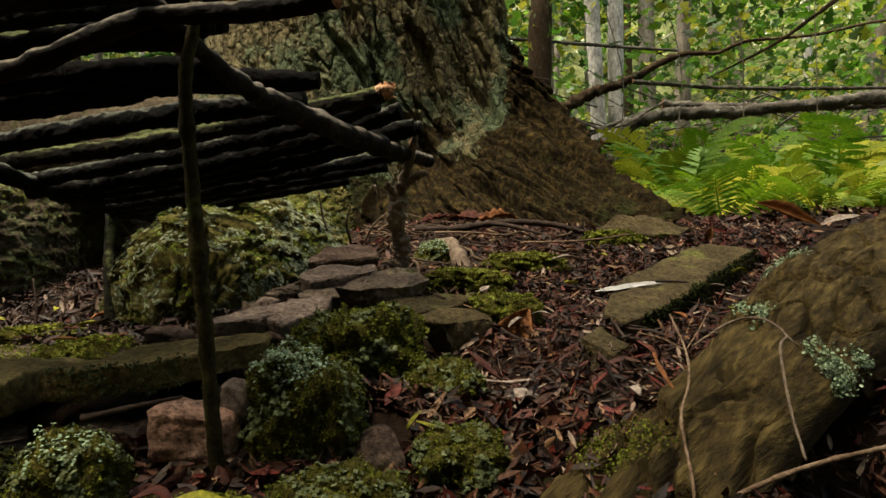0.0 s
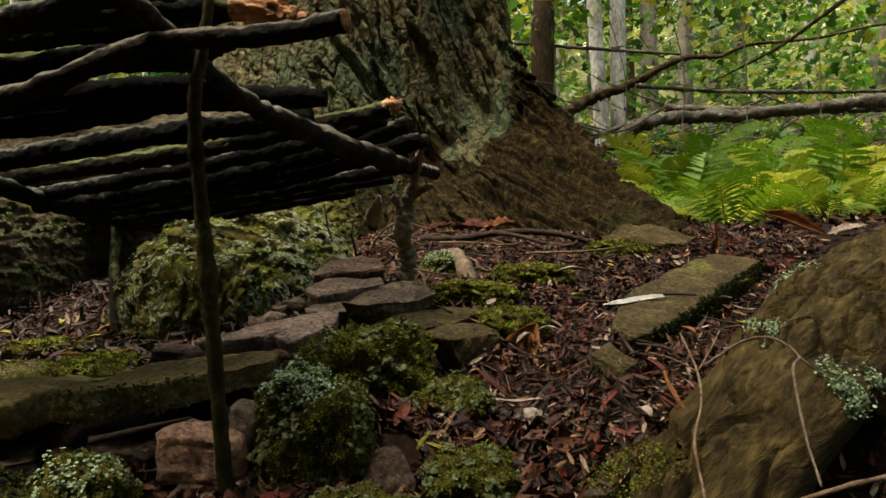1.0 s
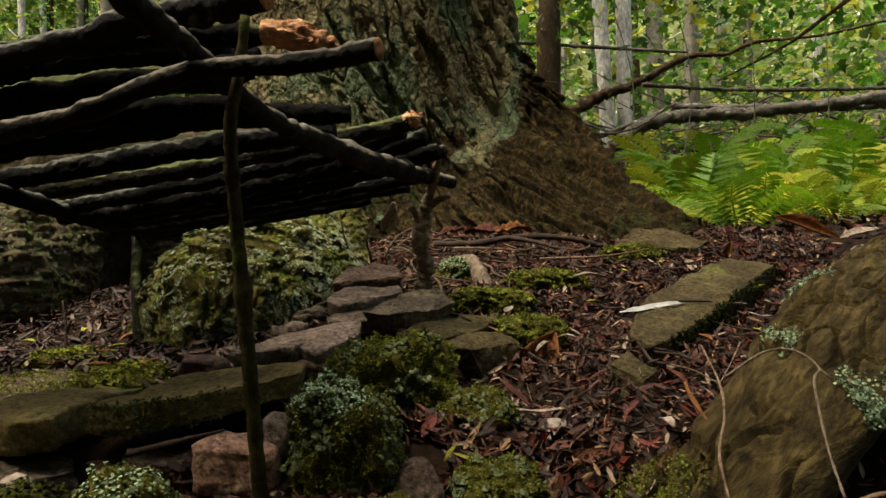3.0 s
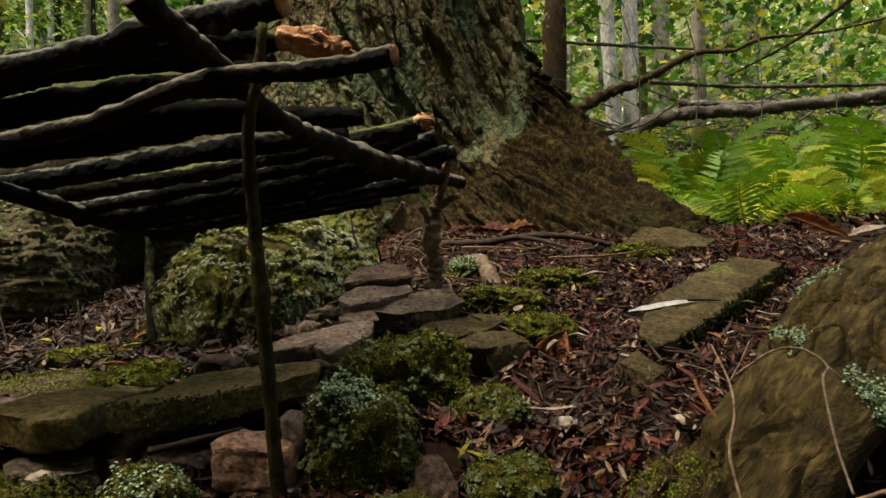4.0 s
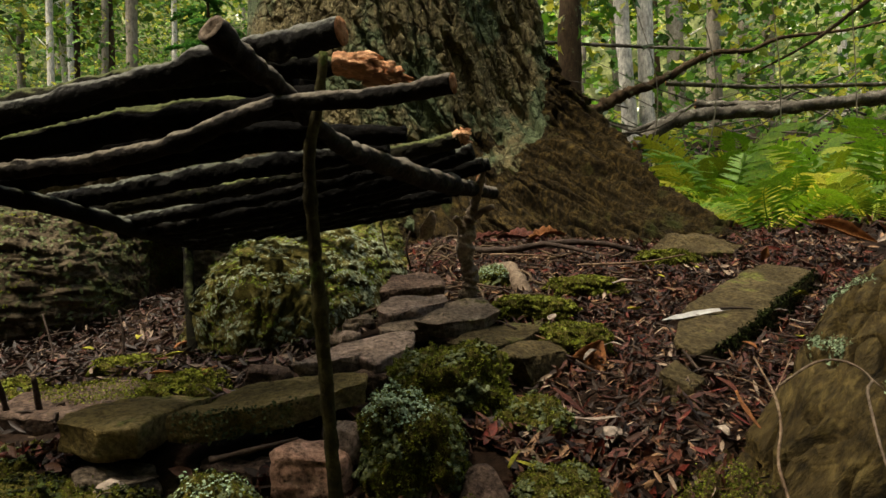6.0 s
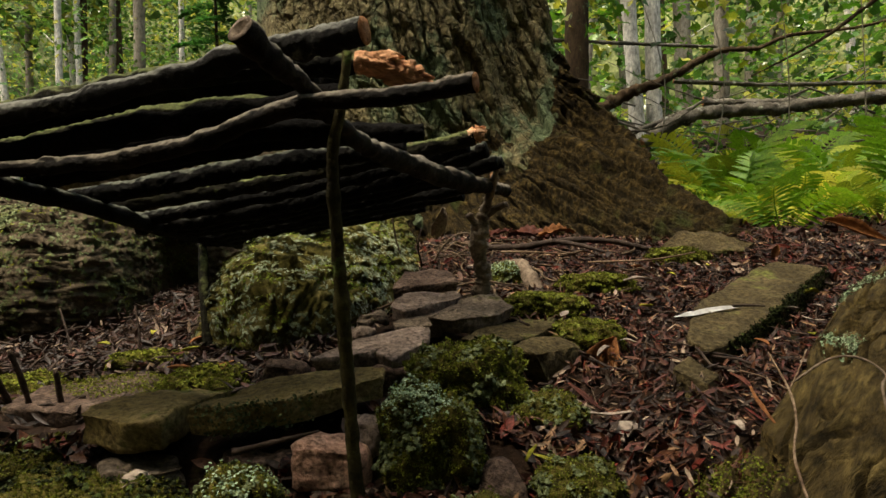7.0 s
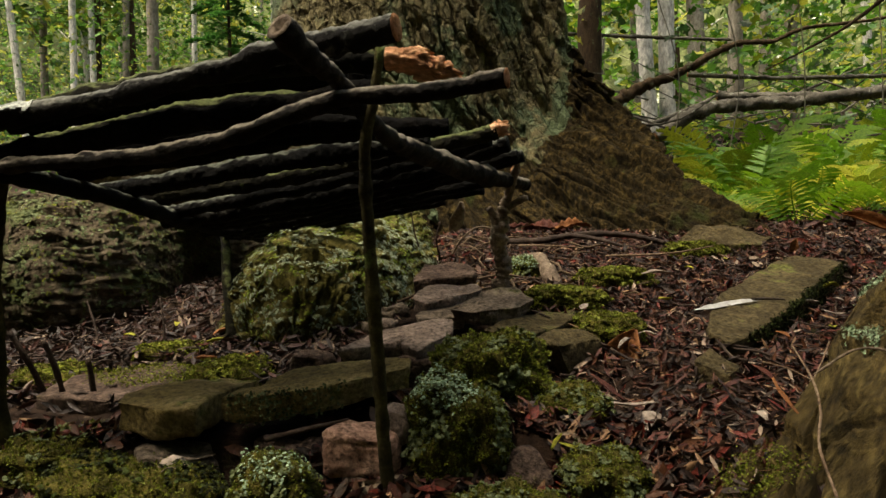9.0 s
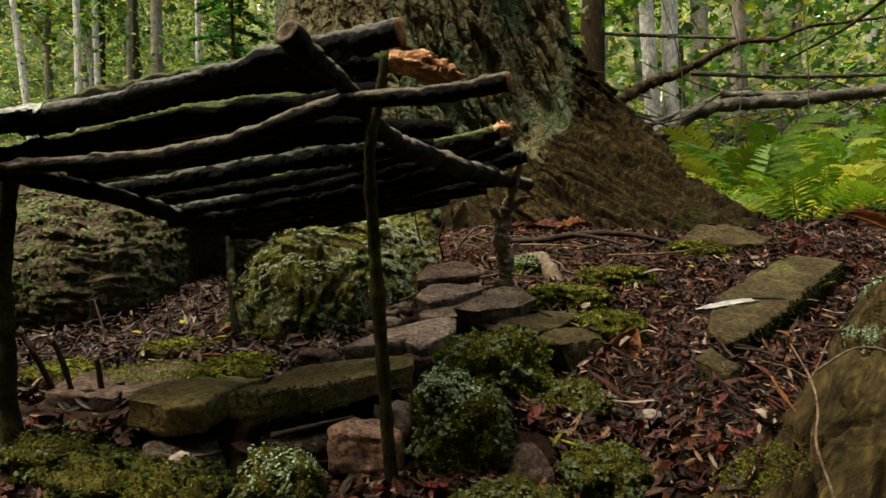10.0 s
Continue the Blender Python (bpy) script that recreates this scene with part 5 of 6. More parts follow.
pieces = []
for _ in range(90):
    x, y = rg.normal(2, 13), rg.uniform(84, 128)
    a, ln = rg.normal(0.3, 0.9), rg.uniform(3, 10)
    d = np.array([math.cos(a), math.sin(a), 0]) * ln / 2
    pts = []
    for k in (-1, -0.3, 0.4, 1):
        q = np.array([x, y, 0]) + d * k + rg.normal(0, 0.5, 3)
        q[2] = float(ground_z(q[0], q[1])) + 1.5 + rg.uniform(-0.2, 1.2)
        pts.append(q)
    pieces.append(tube(pts, rg.uniform(0.08, 0.22) * np.array([1, 1, 0.9, 0.6]), seg=6, step=0.8, seed=x))
v, f, i = join(*pieces)
tagged(new("rootlets", mesh("rootlets", v, f, M_ROOTLET)), "tangle of pale brown rootlets before the trunk", "rootlets", kind="stuff")

# ---- single leaves, feather and twigs ----


def leaf(name, pts, widths, m, label, cup=0.25, category="leaf", group="fallen leaves", up=(0, 0, 1), wave=0.1, seed=0.0):
    """A fallen leaf: a blade along pts, cupped along its midrib."""
    path = spline(pts, 0.35)
    w = np.interp(np.linspace(0, 1, len(path)), np.linspace(0, 1, len(widths)), widths)
    tan = np.gradient(path, axis=0)
    tan /= np.linalg.norm(tan, axis=1, keepdims=True)
    verts, faces, cols = [], [], 7
    for k, (c, t, r) in enumerate(zip(path, tan, w)):
        side = np.cross(t, up)
        side /= np.linalg.norm(side)
        out = np.cross(side, t)
        for s in np.linspace(-1, 1, cols):
            verts.append(c + side * s * r + out * (cup * r * s * s + wave * noise.noise(Vector((k * 0.4, s * 1.5, seed)))))
    for k in range(len(path) - 1):
        for j in range(cols - 1):
            q = k * cols + j
            faces.append((q, q + 1, q + cols + 1, q + cols))
    me = mesh(name, verts, faces, m)
    ob = single(name, me, tuple(path[0]), label, category, group)
    md = ob.modifiers.new("thickness", "SOLIDIFY")
    md.thickness = 0.0004
    return ob


leaf("fallen_leaf", [(50.6, 106, 17.6), (53.5, 106, 16.6), (57, 106, 15.2), (61, 106, 14.0)], [0.1, 1.1, 1.5, 0.9, 0.1], M_LEAF_BROWN, "dry reddish brown curled leaf on the litter", 0.9, up=(0.1, -0.75, 0.6), seed=1)
leaf("fallen_leaf", [(61.5, 107, 14.0), (64, 107, 14.8), (68, 107, 15.6)], [0.2, 1.0, 0.2], M_LEAF_PALE, "pale dry leaf with a curled edge", 0.5, up=(0, -0.4, 0.9), seed=2)
leaf("fallen_leaf", [(41.6, 104, 11.5), (42.0, 104, 12.5), (42.6, 104, 13.6)], [0.3, 0.9, 0.1], M_LEAF_BROWN, "small upright dry leaf by the rock", 0.6, up=(0.2, -1, 0), seed=3)
leaf("fallen_leaf", [(6.8, 65.6, 1.2), (7.6, 66.2, 3.0), (8.8, 66.8, 5.0)], [0.4, 1.9, 1.2, 0.15], M_LEAF_BROWN, "upright curled tan leaf beside a stone", 0.7, up=(-0.3, -1, 0.1), seed=4)
leaf("fallen_leaf", [(15.2, 92, 9.0), (17.5, 92, 9.2), (20.2, 92.3, 8.8)], [0.2, 1.2, 1.1, 0.15], M_LEAF_PALE, "pale grey-pink leaf on the litter", 0.3, seed=5)
leaf("fallen_leaf", [(0.5, 146, 15.0), (4.0, 141, 15.3), (9.5, 139, 14.6)], [0.3, 1.4, 1.9, 0.6], M_LEAF_RED, "curled brown leaf against the trunk", 0.8, up=(0, -0.4, 0.9), seed=6, wave=0.7)
leaf("fallen_leaf", [(15.5, 144, 15.6), (12, 140, 15.9), (7.0, 138, 15.0)], [0.3, 1.2, 1.6, 0.5], M_LEAF_BROWN, "curled tan leaf against the trunk", 0.8, up=(0, -0.4, 0.9), seed=7, wave=0.7)
leaf("fallen_leaf", [(-5, 139, 14.8), (-2, 142, 15.4), (1.6, 145, 16.4)], [0.3, 1.3, 0.9, 0.2], M_LEAF_RED, "red-brown leaf against the trunk", 0.6, up=(0, -0.4, 0.9), seed=8, wave=0.7)
leaf("fallen_leaf", [(8.6, 41.0, -0.6), (9.4, 43.2, 0.6), (10.0, 46.0, 0.9)], [0.1, 0.55, 0.4, 0.1], M_LEAF_RED, "narrow dark red leaf on litter", 0.5, seed=9)
leaf("fallen_leaf", [(2.2, 55.2, 2.8), (3.4, 53.6, 2.0), (4.6, 52.0, 1.2)], [0.1, 0.35, 0.1], M_LEAF_RED, "narrow dark red leaf on moss", 0.4, seed=10)
leaf("fallen_leaf", [(-1.8, 45.4, -0.3), (-0.9, 45.0, -0.5), (0.2, 44.4, -0.8)], [0.08, 0.28, 0.08], M_LEAF_YELLOW, "yellow-green narrow leaf by the moss", 0.4, seed=11)
leaf("fallen_leaf", [(-2.4, 44.9, -0.7), (-2.0, 45.4, -0.2), (-1.5, 46.0, 0.2)], [0.06, 0.2, 0.06], M_LEAF_YELLOW, "small yellow leaf on the moss", 0.4, seed=12)
leaf("fallen_leaf", [(5.0, 47.4, -0.2), (6.0, 48.0, 0.5), (7.6, 48.0, 0.5)], [0.3, 1.2, 1.0, 0.2], M_LEAF_PALE, "crumpled pale tan leaf on moss", 0.5, seed=13, wave=0.3)
leaf("fallen_leaf", [(2.8, 51.6, 1.2), (5.0, 51.4, 1.0), (7.2, 51.6, 1.2)], [0.1, 0.35, 0.1], M_LEAF_PALE, "narrow pale leaf strip on litter", 0.4, seed=14)
leaf("fallen_leaf", [(16.6, 50.8, 3.6), (16.2, 47.6, 2.8), (16.6, 44.6, 1.6)], [0.06, 0.2, 0.06], M_LEAF_BROWN, "narrow orange-brown leaf leaning on the log", 0.3, seed=15)
leaf("fallen_leaf", [(16.4, 54.5, 3.9), (16.9, 53, 3.6), (17.2, 51.6, 3.1)], [0.1, 0.3, 0.1], M_LEAF_RED, "narrow red leaf in the litter", 0.4, seed=16)
leaf("fallen_leaf", [(-11.5, 36.5, -2.6), (-13.8, 36.2, -2.3), (-16.0, 36.0, -2.6)], [0.2, 0.9, 0.2], M_LEAF_YELLOW, "broad yellow-green leaf at the moss", 0.4, seed=17)
leaf("fallen_leaf", [(-30.0, 35.0, -3.0), (-27.6, 35.4, -2.4), (-25.2, 35.2, -2.8)], [0.2, 0.5, 0.1], M_LEAF_YELLOW, "narrow yellow leaf by the moss", 0.4, seed=18)
leaf("fallen_leaf", [(-18.2, 37.0, -2.8), (-16.8, 37.6, -2.3), (-15.4, 37.0, -2.8)], [0.15, 0.5, 0.1], M_LEAF_RED, "small red leaf at the moss", 0.4, seed=19)
leaf("fallen_leaf", [(-32, 40.2, -1.6), (-31, 41, -1.2), (-29.5, 41, -1.8)], [0.3, 1.0, 0.2], M_LEAF_PALE, "crumpled grey-white leaf on moss", 0.8, seed=20, wave=0.4)
rg = np.random.default_rng(51)
for k in range(46):
    x, y = rg.uniform(2, 40), rg.uniform(44, 112)
    if k % 3 == 0:
        x, y = rg.uniform(-85, -22), rg.uniform(66, 96)
    a, ln = rg.uniform(0, 6.3), rg.uniform(1.2, 2.8)
    d = np.array([math.cos(a), math.sin(a)]) * ln / 2
    pts = [(x + d[0] * s, y + d[1] * s, float(ground_z(x + d[0] * s, y + d[1] * s)) + 1.9 + rg.uniform(0, 0.5)) for s in (-1, 0, 1)]
    w = rg.uniform(0.25, 0.6)
    mm, lab = [(M_LEAF_BROWN, "small curled brown leaf on the litter"), (M_LEAF_PALE, "small pale curled leaf on the litter"), (M_LEAF_RED, "small red-brown leaf on the litter"), (M_LEAF_BROWN, "small curled brown leaf on the litter"), (M_LEAF_YELLOW, "small yellowed leaf on the litter")][int(rg.integers(0, 5)) if k % 7 else 4]
    leaf("fallen_leaf", pts, [0.1, w, w * 0.9, 0.1], mm, lab, rg.uniform(0.2, 0.9), seed=30 + k, wave=0.15)

feather = thing("feather", (17.4, 74, 6.4), "white feather with a dark quill lying on the flat rock", "feather")
fp = [(17.2, 73.6, 6.2), (20, 75, 6.4), (23.5, 76.2, 6.8), (26.4, 77, 7.0)]
tmp = leaf("vane", fp, [0.1, 0.42, 0.5, 0.35, 0.1], M_FEATHER, "", 0.25, seed=40, up=(0, -0.45, 0.9))
tmp.data.transform(Matrix.Translation(tmp.location - feather.location))
tmp.location, tmp.parent = (0, 0, 0), feather
for key in ("label", "category", "group"):
    if key in tmp:
        del tmp[key]
stick("quill", [(25.0, 76.7, 7.1), (27, 77, 7.1), (29.0, 77, 7.0)], [0.16, 0.18, 0.1], [M_FEATHER_TIP, M_FEATHER_TIP], feather, "dark quill", seg=8, step=0.4)

twig("twig", [(-5.6, 118, 13.0), (2.3, 118, 13.2), (10.7, 118, 14.4), (19.1, 118, 14.0), (25.0, 117, 12.6)], 0.75, 0.45, M_TWIG_DARK, "dark crooked stick before the trunk",
     branches=([(8, 118, 14.2), (12, 114, 13.6), (16, 110, 12.4)],))
twig("root_stub", [(3.0, 95.5, 6.0), (1.9, 98.5, 9.2), (0.6, 101, 10.8), (-2.2, 104, 10.0)], 1.35, 1.0, M_TWIG_PALE, "bent pale root standing out of the soil", "root")
twig("dead_twig", [(16.8, 47.8, 7.0), (16.5, 43.7, 5.1), (15.7, 40.9, 3.6), (14.1, 37.7, 2.2), (13.1, 33.1, 0.0), (12.6, 31, -3.5)], 0.075, 0.11, M_TWIG, "thin dry twig leaning on the log", group="dry twigs",
     branches=([(16.5, 43.7, 5.1), (15.5, 45.5, 5.6), (14.4, 47.3, 5.7)], [(16.5, 43.7, 5.1), (18.1, 45.6, 6.2), (19.5, 47.4, 7.3)]))
twig("dead_twig", [(18.2, 47.0, 4.8), (21.3, 47.4, 6.6), (22.6, 45.5, 7.0), (23.2, 43.6, 6.2), (22.0, 42, 5.6), (20.9, 38.5, 2.6), (20.2, 35.5, 0.6)], 0.1, 0.085, M_TWIG_PALE, "bleached twig arching over the log", group="dry twigs",
     branches=([(23.2, 43.6, 6.2), (23.9, 43.0, 5.4)],))
twig("dead_twig", [(11.6, 33.4, -3.2), (14.6, 34.2, -1.6), (19.7, 35.2, 0.2), (27, 36.5, 1.4), (36, 38.5, 2.4)], 0.13, 0.17, M_TWIG, "long dry twig before the log", group="dry twigs")
twig("dead_twig", [(23.6, 34.0, -3.0), (24.4, 34.6, -0.4), (25.4, 35.2, 1.4)], 0.2, 0.14, M_TWIG_PALE, "short bleached twig before the log", group="dry twigs")
twig("wood_splinter", [(-25.0, 44.4, 0.0), (-21.5, 45.0, 0.7), (-18.6, 46.0, 1.2)], 0.3, 0.1, M_TWIG_DARK, "dark brown splinter of wood under the slab", "splinter")
for pts, lab in (([(-54.4, 60, -3.4), (-54.8, 60, -0.6), (-55.8, 59, 3.2), (-57.2, 58.5, 6.2)], "dark upright twig stub by the slab"), ([(-52.2, 60.5, -4), (-52.5, 60, -1), (-53.2, 59.5, 2.6), (-53.9, 59, 5.2)], "dark upright twig stub by the slab"),
                 ([(-49.0, 60, -4), (-49.1, 60, -1), (-49.4, 59.5, 3.2)], "short dark twig stub")):
    twig("twig_stub", pts, 0.34, 0.27, M_TWIG_DARK, lab, "twig", "upright twig stubs")
for pts, lab in (([(-62, 82, -2), (-64, 84, 2), (-66.5, 86, 6)], "thin upright dark twig in the litter"), ([(-56, 88, -1), (-56.5, 89, 2.5), (-57.5, 90, 6)], "thin upright dark twig in the litter"),
                 ([(-53, 58, -3.2), (-50, 57.5, -2.6), (-46, 57, -2.4)], "pale twig on the litter"), ([(-19, 108, 10), (-20, 106, 15), (-20.5, 105, 19)], "thin pale upright twig"),
                 ([(-16, 110, 10.5), (-16.5, 108, 14), (-15.8, 108, 17)], "dark bent twig by the root"), ([(-14, 112, 11), (-12, 110, 14), (-9, 111, 16), (-4, 113, 15)], "pale bent twig by the trunk"),
                 ([(-2, 114, 12.5), (3, 110, 12.6), (9, 108, 12.2)], "thin brown twig on the litter"), ([(12, 104, 11), (22, 103, 11.4), (30, 106, 12.4)], "thin brown twig on the litter")):
    twig("twig", pts, 0.2, 0.12, M_TWIG_PALE if "pale" in lab else M_TWIG_DARK if "dark" in lab else M_TWIG, lab, "twig", "loose twigs")
leaf("bark_flake", [(-13.8, 112, 15.5), (-12.4, 110, 18.5), (-12.0, 109.4, 20.5)], [0.6, 1.3, 1.0, 0.3], M_LEAF_PALE, "upright pale flake of bark by the root", 0.5, "bark", "", up=(0.1, -1, 0.2), wave=0.4, seed=77)

# ---- ferns ----


def fern_frond(length, seed):
    """A frond along +x from the origin, drooping: a midrib with toothed leaflets to both sides."""
    rg = np.random.default_rng(seed)
    v, f = [], []
    n = 20
    rib = [np.array([length * t * (1 - 0.18 * t), 0, length * (0.5 * t - 0.62 * t * t * t)]) for t in np.linspace(0, 1, n + 1)]
    for k in range(n):
        b = len(v)
        w = 0.35 * (1 - k / n) + 0.08
        v += [rib[k] + [0, -w, 0], rib[k] + [0, w, 0], rib[k + 1] + [0, w, 0], rib[k + 1] + [0, -w, 0]]
        f.append((b, b + 1, b + 2, b + 3))
    for k in range(3, n + 1):
        t = k / n
        at = rib[k]
        ln = length * 0.24 * math.sin(math.pi * (0.12 + 0.86 * t)) ** 0.9 * rg.uniform(0.85, 1.1) + 0.4
        for s in (-1, 1):
            d = np.array([0.34 + rg.normal(0, 0.05), s, -0.1 + rg.normal(0, 0.08)])
            d /= np.linalg.norm(d)
            w = np.array([length * 0.021, 0, 0])
            sag = np.array([0, 0, -ln * 0.16])
            b = len(v)
            v += [at, at + d * ln * 0.3 - w, at + d * ln * 0.3 + w, at + d * ln * 0.65 - w * 0.8 + sag * 0.4, at + d * ln * 0.65 + w * 0.8 + sag * 0.4, at + d * ln + sag]
            f += [(b, b + 1, b + 2), (b + 1, b + 3, b + 4, b + 2), (b + 3, b + 5, b + 4)]
    return np.array(v), f


frond_meshes = []
for k in range(5):
    v, f = fern_frond(1.0 * 50, 60 + k)
    me = mesh("frond", v, f, M_FERN)
    frond_meshes.append(me)
rg = np.random.default_rng(71)
spots = []
while len(spots) < 40:
    x, y = rg.uniform(75, 360), rg.uniform(215, 440)
    if x > 0.22 * y + 18 and x < 0.78 * y + 30 and all((x - a) ** 2 + (y - b) ** 2 > 20**2 for a, b in spots):
        spots.append((x, y))
for _ in range(400):
    x, y = rg.uniform(50, 150), rg.uniform(150, 215)
    if len(spots) < 54 and x > 0.3 * y + 14 and all((x - a) ** 2 + (y - b) ** 2 > 17**2 for a, b in spots):
        spots.append((x, y))
for k, (x, y) in enumerate(spots):
    z = float(ground_z(x, y))
    plant = thing("fern", (x, y, z), "yellow-green fern with arching fronds on the forest floor", "fern", "ferns behind the tree")
    a0 = rg.uniform(0, 6.3)
    for j in range(7):
        ob = new("frond", frond_meshes[int(rg.integers(0, 5))])
        s = rg.uniform(0.52, 1.02) * (0.5 if y < 215 else 1.0)
        ob.parent = plant
        ob.matrix_basis = pose(0, 0, -0.01, rg.uniform(-35, 35), -rg.uniform(5, 70), math.degrees(a0) + j * 51 + rg.uniform(-18, 18)) @ Matrix.Diagonal((s, s, s, 1))

# ---- the forest behind ----


def forest_tree(x, y, r, h, m, label, lean=(0, 0), crown=None, crown_from=0.45, group="forest trees", leaves=900, size=(9, 18), spread=120):
    """A tree of the forest: a tapered trunk, a few limbs and a crown of loose leaves."""
    z = float(ground_z(x, y))
    rg = np.random.default_rng(int(abs(x * 7 + y)))
    top = thing("forest_tree", (x, y, z), label, "tree", group)
    tip = np.array([x + lean[0], y + lean[1], z + h])
    base = np.array([x, y, z - 8])
    mid = (base + tip) / 2 + rg.normal(0, r * 0.6, 3) * [1, 1, 0]
    stick("trunk", [base, mid, tip], [r * 1.15, r * 0.9, r * 0.35], [m, m], top, seg=14, step=max(14, h / 50), lump=0.1, rough=0.06)
    limbs, cents = [], []
    for k in range(9):
        t = rg.uniform(crown_from, 0.97)
        s = base + (tip - base) * t
        a = rg.uniform(0, 6.3)
        e = s + np.array([math.cos(a), math.sin(a), rg.uniform(0.1, 0.8)]) * spread * rg.uniform(0.5, 1.1)
        limbs.append(tube([s, (s + e) / 2 + rg.normal(0, 6, 3), e], [r * 0.3, r * 0.2, r * 0.08], seg=6, step=16, seed=k))
        for _ in range(6):
            cents.append(s + (e - s) * rg.uniform(0.4, 1.1))
    for lb in limbs:
        part("limb", mesh("limb", lb[0], lb[1], [m, m], lb[2]), top)
    if crown:
        c = np.array(cents)[rg.integers(0, len(cents), leaves)] + rg.normal(0, spread * 0.2, (leaves, 3))
        s = rg.uniform(*size, leaves)
        v, f = scatter(c, turned(leaves, None, 0.7, rg), np.stack([s, s * 0.75, s], -1), *((BLADE, BLADE_F) if math.hypot(x, y) > 1000 else (LOBED, LOBED_F)))
        part("crown", mesh("crown", v, f, crown), top)
    return top


forest_tree(80.5, 580, 9.5, 700, M_TRUNK_BROWN, "slim dark brown tree trunk behind the old tree", (20, 0), M_LEAF_GREEN)
forest_tree(153, 652, 6.6, 800, M_TRUNK_PALE, "pale white birch trunk among the undergrowth", (-55, 30), M_LEAF_GREEN)
forest_tree(169, 656, 7.0, 820, M_TRUNK_PALE, "pale birch trunk beside its twin", (-20, 60), M_LEAF_GREEN)
forest_tree(322, 900, 9, 800, M_TRUNK_GREY, "grey trunk among the trees", (-10, 0), M_LEAF_GREEN)
forest_tree(-672, 900, 5, 700, M_TRUNK_PALE, "pale leaning trunk in the woods", (-70, 0), M_LEAF_DULL, size=(5, 10))
forest_tree(-606, 900, 4.6, 900, M_TRUNK_PALE, "pale straight trunk in the woods", (10, 0), M_LEAF_DULL, size=(5, 10))
forest_tree(-763, 1200, 5.5, 900, M_TRUNK_PALE, "pale trunk in the woods", (-5, 0), M_LEAF_DULL, size=(6, 11))
forest_tree(-708, 1205, 6, 900, M_TRUNK_GREY, "grey trunk in the woods", (8, 0), M_LEAF_DULL, size=(6, 11))
forest_tree(-492, 905, 8, 800, M_TRUNK_GREY, "thick grey trunk in the woods", (30, 0), M_LEAF_DULL, size=(5, 10))
forest_tree(-519, 1100, 4.5, 800, M_TRUNK_PALE, "thin white trunk in the woods", (5, 0), M_LEAF_DULL, size=(5, 10))


def young_conifer(x, y, h, wide, label):
    """A young conifer: a thin stem with whorls of drooping boughs, each a spray of flat needle twigs."""
    z = float(ground_z(x, y))
    rr = np.random.default_rng(int(abs(x)))
    top = thing("young_conifer", (x, y, z), label, "tree", "forest trees")
    stick("trunk", [(x, y, z - 5), (x + 3, y, z + h * 0.5), (x, y, z + h)], [4, 2.6, 0.6], [M_TRUNK_BROWN, M_TRUNK_BROWN], top, seg=9, step=12)
    for k in range(34):
        t = 0.06 + 0.9 * k / 34
        a = k * 2.4 + rr.normal(0, 0.2)
        ln = wide * (1 - t) ** 0.8 * rr.uniform(0.75, 1.15)
        s0 = np.array([x, y, z + h * t])
        d = np.array([math.cos(a), math.sin(a), 0])
        side = np.array([-d[1], d[0], 0])
        u = rr.uniform(0.08, 1, 150)
        off = rr.uniform(-1, 1, 150) * (0.34 * ln * (1.05 - u))
        p = s0 + d * (u * ln)[:, None] + side * off[:, None] + np.array([0, 0, 1.0]) * (-0.32 * ln * u ** 1.6 + rr.normal(0, 1.2, 150))[:, None]
        sz = rr.uniform(5, 10, 150)
        along = d[None] * 0.8 + side[None] * np.sign(off)[:, None] + rr.normal(0, 0.15, (150, 3))
        along /= np.linalg.norm(along, axis=1, keepdims=True)
        out = np.tile([0, 0, 1.0], (150, 1)) + rr.normal(0, 0.15, (150, 3))
        out -= along * (along * out).sum(1, keepdims=True)
        out /= np.linalg.norm(out, axis=1, keepdims=True)
        v, f = scatter(p, np.stack([along, np.cross(out, along), out], -1), np.stack([sz * 1.5, sz * 0.32, sz], -1), BLADE, BLADE_F)
        part("bough", mesh("bough", v, f, M_CONIFER), top)
    return top


young_conifer(-335, 800, 340, 115, "young conifer with dark green drooping boughs")
young_conifer(-560, 1350, 460, 140, "young conifer with dark green drooping boughs")
rg = np.random.default_rng(88)
for k in range(46):
    a, d = rg.uniform(-0.75, 0.75), rg.uniform(1300, 3200)
    x, y = math.sin(a) * d, math.cos(a) * d
    mm = [M_TRUNK_GREY, M_TRUNK_PALE, M_TRUNK_BROWN, M_TRUNK_GREY][k % 4]
    forest_tree(x, y, rg.uniform(9, 18) * (0.6 if x < 0 else 1), rg.uniform(900, 1500), mm, "distant tree trunk with thin foliage", (rg.uniform(-60, 60), 0), M_LEAF_DULL if x < 0 else M_LEAF_GREEN, 0.2, leaves=800, size=(15, 30), spread=220)
for k in range(16):
    a, d = rg.uniform(0.9, 5.4), rg.uniform(500, 1400)
    forest_tree(math.sin(a) * d, math.cos(a) * d, rg.uniform(9, 18), rg.uniform(900, 1300), M_TRUNK_GREY, "tree of the wood around the place", (rg.uniform(-40, 40), 0), M_LEAF_DULL, 0.3, leaves=900, size=(20, 40), spread=240)


